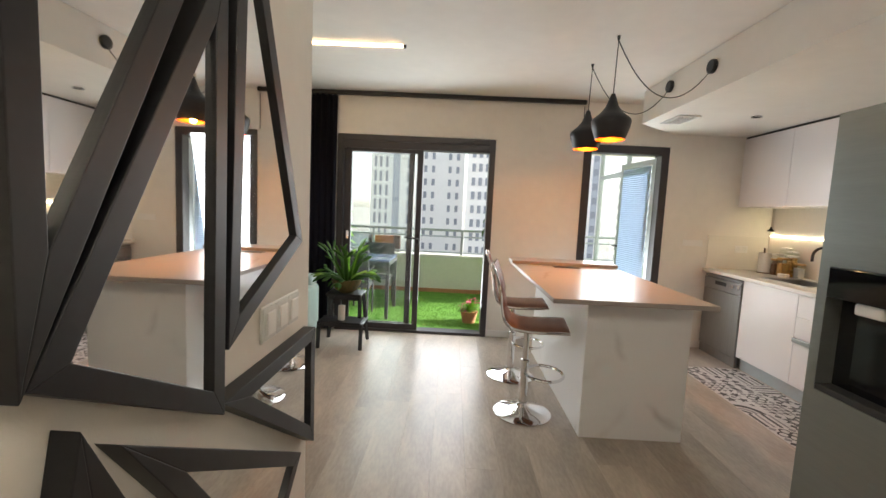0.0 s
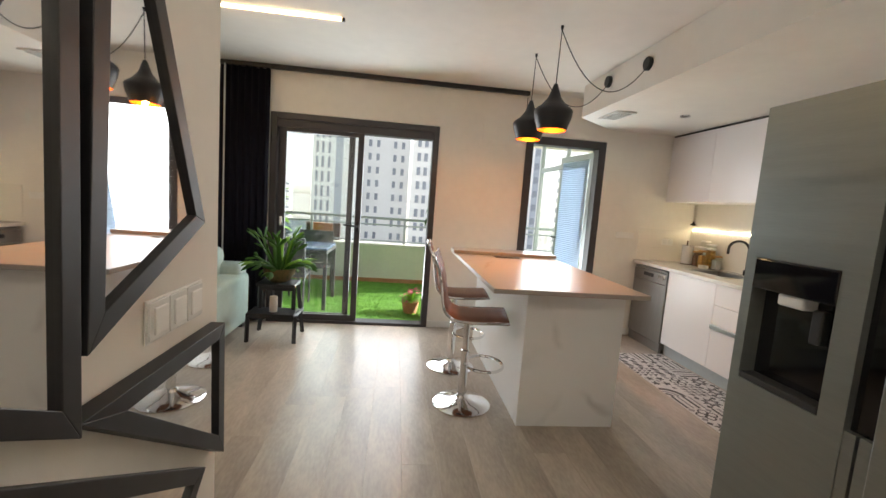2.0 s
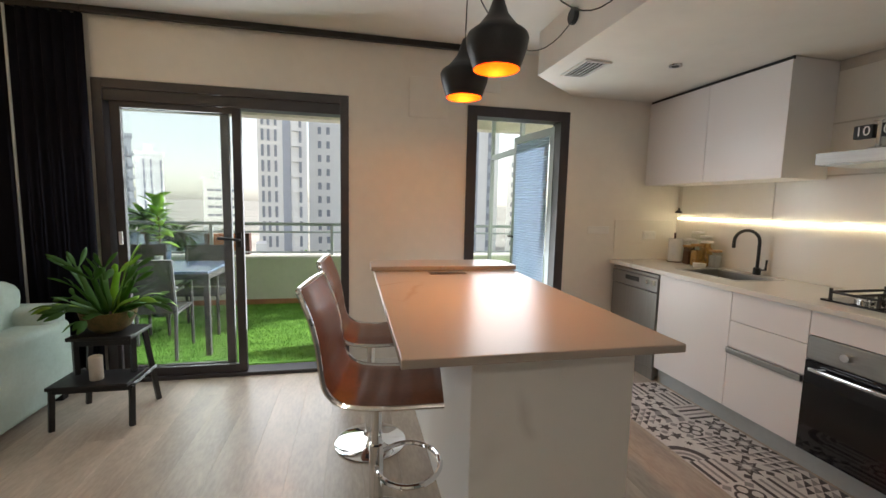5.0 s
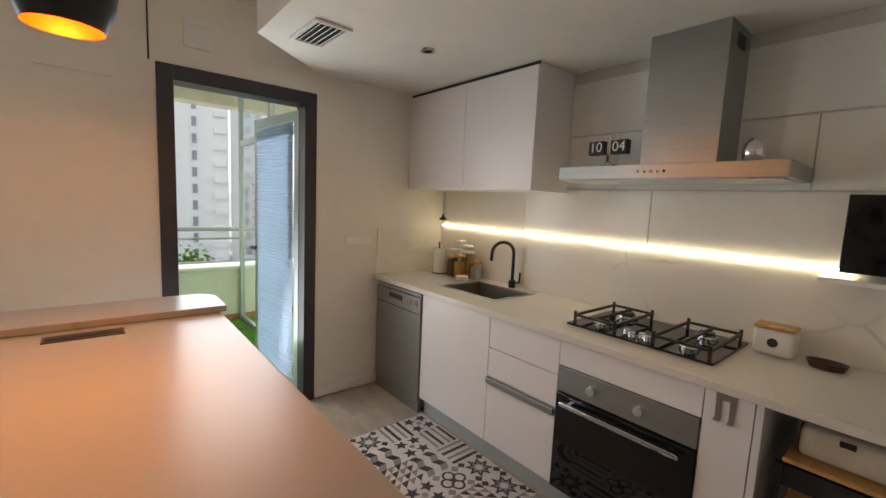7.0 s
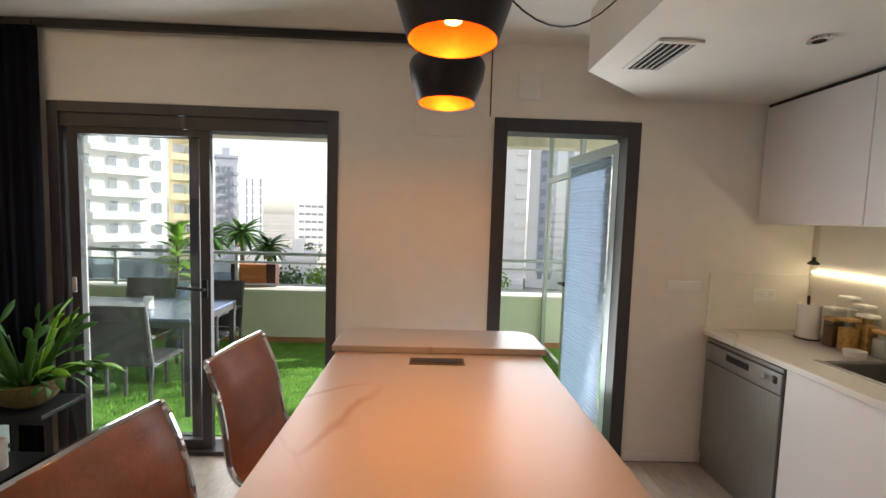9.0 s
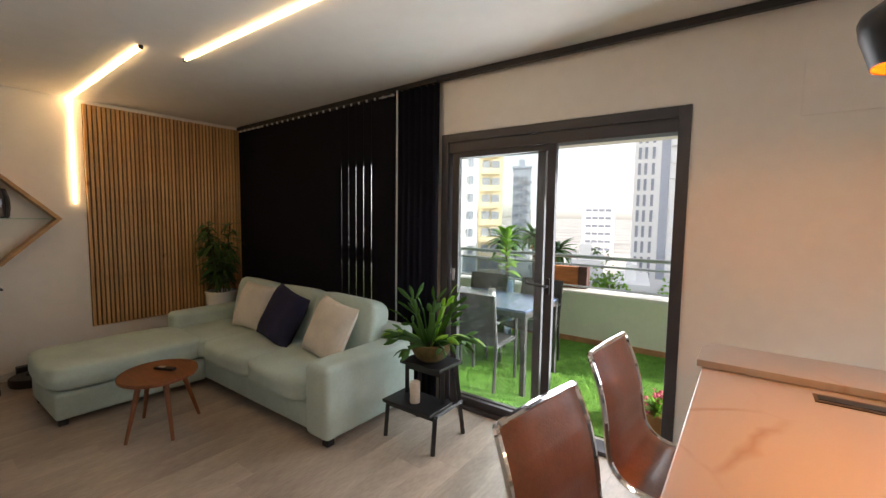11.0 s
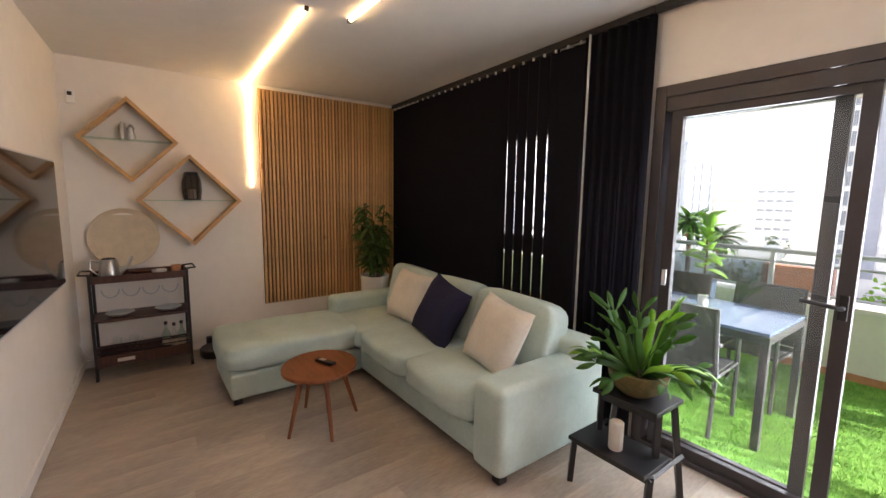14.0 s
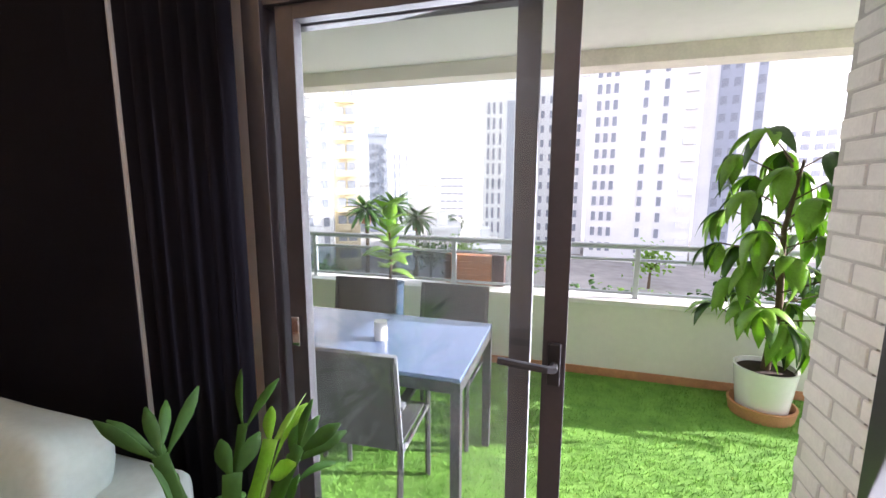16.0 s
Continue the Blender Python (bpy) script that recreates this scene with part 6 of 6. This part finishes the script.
# flower pot by the sliding door
fp = thing("flower_pot", "terracotta pot of small pink flowers on the turf", "plant")
PX, PY = 0.95, 5.62
part("pot", moved(lathe([(0, 0), (0.08, 0), (0.11, 0.13), (0.115, 0.15), (0.10, 0.15), (0, 0.13)], 28), Matrix.Translation((PX, PY, 0))), TERRA, fp, "", True)
lv, fl_ = [], []
for k in range(70):
    a, e = R.uniform(0, 360), R.uniform(15, 85)
    lv.append((aim(PX, PY, 0.14, a, e), blade(R.uniform(0.10, 0.2), 0.025, 0.5, 5)))
    if k < 34:
        d = R.uniform(0.10, 0.19)
        fl_.append((aim(PX + d * math.cos(radians(a)) * math.cos(radians(e)), PY + d * math.sin(radians(a)) * math.cos(radians(e)), 0.14 + d * math.sin(radians(e)), a, e), blade(0.03, 0.03, 0.6, 3, 0.3, 0.5)))
leaves("foliage", lv, LEAF2, fp)
leaves("blossom", fl_, material("pink_petal", (0.65, 0.12, 0.20), 0.6), fp, "small pink blossoms")
small("candle_jar", "small white candle on the garden table", "candle", [(0, 0), (0.035, 0), (0.035, 0.10), (0, 0.10)], (-0.62, 5.86, 0.773), WHITEC)
pb = thing("railing_planter", "orange slatted wooden planter box on the balustrade", "planter")
ORANGE = material("orange_stained_wood", (0.50, 0.17, 0.05), 0.6, var=0.15, scale=5, stretch=(1, 1, 6))
for k in range(4):
    part("slat", box(-0.80, -0.36, 7.66, 7.68, 0.70 + 0.062 * k, 0.755 + 0.062 * k, 0.003), ORANGE, pb)
part("box", box(-0.80, -0.36, 7.685, 7.79, 0.662, 0.94), ORANGE, pb)
part("end_board", box(-0.355, -0.24, 7.67, 7.79, 0.662, 0.95, 0.003), CARTWOOD, pb)

# ---- brick pier between the terrace doors ----
bp = link(box(1.112, 2.08, Y_OUT + 0.001, 5.574, 0, 2.655), "wall_brick_pier", MORTAR, kind="structure", label="white painted brick pier outside the doors", category="wall")
BL, BH = 0.235, 0.062
shared_b = {}
for r_ in range(37):
    z = 0.008 + r_ * 0.0715
    y = 5.18 - (0.12 if r_ % 2 else 0.0)
    while y < 5.575:
        y0, y1 = max(y, 5.18), min(y + BL, 5.578)
        if y1 - y0 > 0.03 and z + BH < 2.25 or (y1 > 5.29 and z + BH < 2.655 and y1 - y0 > 0.03):
            if z + BH >= 2.25:
                y0 = max(y0, 5.282)
            key = round(y1 - y0, 3)
            if key not in shared_b:
                ob = part("brick", box(0, 0.024, 0, y1 - y0, 0, BH, 0.004, 1), BRICKM, bp)
                shared_b[key] = ob.data
            else:
                ob = new("brick", shared_b[key])
                ob.parent = bp
            ob.location = (1.106 + R.uniform(0, 0.002), y0, z)
        y += BL + 0.011

# ---- city beyond the terrace ----
GZ = -13.0
gm = material("dusty_ground", (0.46, 0.44, 0.40), 0.95, var=0.2, scale=0.05, bump=0)
bm = bmesh.new()
bmesh.ops.create_grid(bm, x_segments=2, y_segments=2, size=2500)
gr = link(moved(bm, Matrix.Translation((0, 2400, GZ))), "ground", gm, kind="structure", label="pale dusty ground of the town", category="ground")
ASPH = material("asphalt", (0.06, 0.06, 0.065), 0.9, var=0.15, scale=0.4)
link(box(-90, 90, 44, 58, GZ + 0.005, GZ + 0.05), "road", ASPH, kind="structure", label="asphalt street along the buildings", category="road")
FACW = material("white_facade", (0.86, 0.86, 0.85), 0.8, var=0.03, scale=0.2)
FACG = material("grey_facade", (0.42, 0.45, 0.52), 0.8, var=0.06, scale=0.2)
FACY = material("cream_facade", (0.72, 0.62, 0.42), 0.8, var=0.06, scale=0.2)
# window panes lightened in the base colour to suggest bright sky mirrored in them
WIN = material("sky_toned_window", (0.38, 0.41, 0.47), 0.25, var=0.3, scale=0.5)
EX, EY = 0.3, 3.9


def tower(b0, b1, dist, top, facade, label, cols, wy=1.5, ww=0.9, step=3.0, balconies=(), strips=(), z_from=None):
    """A tower that fills the bearings b0 to b1 (degrees right of ahead); cols, balconies, strips: places across its front, 0 to 1."""
    bc, half = radians((b0 + b1) / 2), math.tan(radians((b1 - b0) / 2)) * dist
    t = thing("apartment_tower", label, "building", group="town buildings", m=Matrix.Translation((EX + dist * math.sin(bc), EY + dist * math.cos(bc), GZ)) @ pose(0, 0, 0, 0, 0, -math.degrees(bc)))
    h = top - GZ
    part("wall", box(-half, half, 0, 16, 0, h), facade, t)
    part("roof", box(-half - 0.3, half + 0.3, -0.3, 16.3, h, h + 0.8), facade, t)
    part("roof_house", box(-half * 0.4, half * 0.3, 4, 10, h + 0.8, h + 3.4), facade, t)
    for u0, u1 in strips:
        part("grey_strip", box(-half + 2 * half * u0, -half + 2 * half * u1, -0.15, -0.005, 3, h - 1.5), FACG, t, "blue grey facade strip")
    wm = bm_ = None
    z = 2.0 if z_from is None else z_from
    while z < h - 2.2:
        for u in cols:
            if wm is None:
                ob = part("window", box(-ww / 2, ww / 2, -0.22, -0.006, 0, wy), WIN, t)
                wm = ob.data
            else:
                ob = new("window", wm)
                ob.parent = t
            ob.location = (-half + 2 * half * u, 0, z)
        for u, bw in balconies:
            key = (round(bw, 2))
            ob = part("balcony", box(-bw / 2, bw / 2, -1.2, -0.005, -0.9, 0.1), facade, t)
            ob.location = (-half + 2 * half * u, 0, z)
        z += step
    return t


tower(-46, -31.5, 70, 34, FACW, "tall white apartment tower with rows of balconies", [0.08, 0.2, 0.36, 0.5, 0.66, 0.8, 0.94], balconies=[(0.28, 5.5), (0.72, 6.5)])
tower(-31.3, -28, 74, 19, FACY, "cream apartment block with recessed balconies", [0.3, 0.7], ww=1.4, balconies=[(0.5, 3.2)])
tower(-26.7, -24.3, 135, 17, FACG, "slim blue grey office tower", [0.25, 0.5, 0.75], balconies=[(0.95, 1.2)])
tower(-24.1, -21.4, 150, 14, FACW, "slim white tower with thin window lines", [0.3, 0.55, 0.9], ww=0.5, wy=2.6)
tower(-17.6, -13.6, 170, 8, FACW, "stepped white hotel with long balconies", [0.2, 0.4, 0.6, 0.8], ww=2.0, wy=1.0, balconies=[(0.5, 9.5)])
tower(-11.4, -5.4, 88, 20, FACW, "white apartment tower with a blue glass strip", [0.10, 0.22, 0.36, 0.86], ww=0.5, wy=2.2, strips=[(0.5, 0.66)], balconies=[(0.76, 1.3)])
tower(-5.2, 1.6, 95, 24, FACW, "white apartment tower with narrow window strips", [0.2, 0.36, 0.7, 0.86], ww=0.7)
tower(2.0, 13.9, 88, 27, FACW, "broad white apartment tower with vertical window columns", [0.08, 0.16, 0.24, 0.52, 0.70], ww=0.75, wy=1.7, balconies=[(0.92, 1.9)])
tower(14.1, 20.4, 92, 30, FACW, "white apartment tower with a grey window strip", [0.30, 0.48, 0.82], ww=1.0, strips=[(0.22, 0.56), (0.76, 0.88)])
tower(21.4, 25.8, 130, 18, FACW, "white apartment block with grey window bands", [0.2, 0.45, 0.7, 0.9], ww=1.6, balconies=[(0.32, 2.5)])
tower(28, 42, 100, 24, FACW, "white apartment block across the street", [0.1, 0.25, 0.4, 0.55, 0.7, 0.85], ww=1.2)
tower(-64, -49, 90, 26, FACW, "white apartment block across the street", [0.1, 0.25, 0.4, 0.55, 0.7, 0.85], ww=1.2)
for b0, b1, d, tp in ((-24, -19.5, 72, -7.5), (-19, -14.5, 80, -7.0), (-13, -9, 66, -9.0)):
    tower(b0, b1, d, tp, FACW, "low white house with a flat roof", [0.2, 0.5, 0.8], ww=1.0, wy=1.3)


def palm(x, y, h):
    t = thing("palm_tree", "date palm with orange fruit clusters", "tree", group="palm trees")
    part("trunk", tube([(x, y, GZ), (x + 0.3, y, GZ + h * 0.5), (x + 0.1, y, GZ + h)], [0.35, 0.26, 0.24], 10), STEM, t)
    lv_ = []
    for k in range(34):
        lv_.append((aim(x + 0.1, y, GZ + h, k * 137.5, 75 - 95 * (k / 34)), blade(3.6, 0.75, 0.8, 7, -0.6)))
    leaves("crown", lv_, LEAF, t)
    lv_ = [(aim(x + 0.1, y, GZ + h - 0.4, k * 30, -25), blade(1.5, 0.5, 0.9, 4, 0.4, 0.5)) for k in range(12)]
    leaves("fruit_cluster", lv_, TERRA, t)


for b, d, h in ((-27.3, 58, 11.3), (-23.6, 60, 11.8), (-20.5, 66, 9.5)):
    palm(EX + d * math.sin(radians(b)), EY + d * math.cos(radians(b)), h)


def tree(x, y, h, r):
    t = thing("street_tree", "leafy green street tree", "tree", group="street trees")
    part("trunk", tube([(x, y, GZ), (x + 0.1, y, GZ + h * 0.6)], [0.22, 0.12], 8), STEM, t)
    for k in range(4):
        a = k * 1.6 + 0.4
        part("limb", tube([(x + 0.1, y, GZ + h * 0.45), (x + 0.6 * r * math.cos(a), y + 0.6 * r * math.sin(a), GZ + h * 0.75)], [0.1, 0.04], 6), STEM, t)
    lv_ = []
    for k in range(260):
        u, v, w_ = R.gauss(0, 0.45), R.gauss(0, 0.45), R.gauss(0, 0.33)
        lv_.append((aim(x + r * u, y + r * v, GZ + h * 0.75 + r * w_, R.uniform(0, 360), R.uniform(-60, 60), R.uniform(-60, 60)), blade(R.uniform(0.5, 0.9), 0.45, 0.5, 3)))
    leaves("crown", lv_, LEAF if R.random() < 0.6 else LEAF2, t)


for b, d, h, r_ in ((-18.5, 60, 7, 3), (-14, 64, 6.5, 3), (-16, 95, 8, 3.5), (-9, 40, 5.0, 2.6), (1.5, 38, 5.5, 3.0), (4.5, 37, 5.0, 2.8), (8, 40, 5, 2.8), (13, 38, 4.5, 2.6), (-34, 50, 6, 3), (20, 44, 6, 3), (25, 50, 7, 3.2), (-5, 62, 6, 3), (10, 66, 6, 3)):
    tree(EX + d * math.sin(radians(b)), EY + d * math.cos(radians(b)), h, r_)


def car(x, y, ang, mat):
    t = thing("parked_car", "small parked car on the street", "car", group="parked cars", m=pose(x, y, GZ + 0.05, 0, 0, ang))
    part("body", box(-2.1, 2.1, -0.85, 0.85, 0.3, 0.85, 0.15), mat, t, "", True)
    part("cabin", prism([(-1.4, 0.85), (1.0, 0.85), (0.5, 1.42), (-1.0, 1.42)], -0.75, 0.75, "y", 0.05), BLACKGL, t)
    for cx in (-1.3, 1.3):
        for cy in (-0.8, 0.8):
            part("wheel", moved(lathe([(0, -0.1), (0.32, -0.1), (0.32, 0.1), (0, 0.1)], 16), pose(cx, cy, 0.32, 90, 0, 0)), BLACK, t)


CARS = [WHITEP, GREYMET, BLACK, material("red_car_paint", (0.35, 0.03, 0.03), 0.3), WHITEP, GREYMET]
for k in range(12):
    car(-48 + 7.6 * k + R.uniform(-1, 1), 46.5 + (k % 2) * 8, R.choice((0, 180)), CARS[k % 6])

# ---- floor planks ----
fl = link(box(-4.2, 4.4, -2.75, Y_OUT, -0.12, -0.012), "floor", MORTAR, kind="structure", label="grey oak plank floor", category="floor")
rng = random.Random(4)
shared = {}
PW, PL = 0.195, 1.55
i = 0
x = -4.06
while x < 4.24:
    y = -2.6 + rng.uniform(-1.2, 0)
    while y < Y_DOOR:
        y0, y1 = max(y, -2.6), min(y + PL, Y_DOOR)
        if x < X_MIR - 0.2 or x > 1.85:
            y0 = max(y0, 1.30 if x > 1.85 else 1.5)
        if y1 - y0 > 0.05:
            key = (round(y1 - y0, 3))
            if key not in shared:
                ob = part("plank", box(0.0004, PW - 0.0002, 0.0002, y1 - y0 - 0.0002, -0.012, 0.0, 0.0004, 1), WOOD_FLOOR, fl)
                shared[key] = ob.data
            else:
                ob = new("plank", shared[key])
                ob.parent = fl
            ob.location = (x, y0, 0)
        y += PL
    x += PW
    i += 1
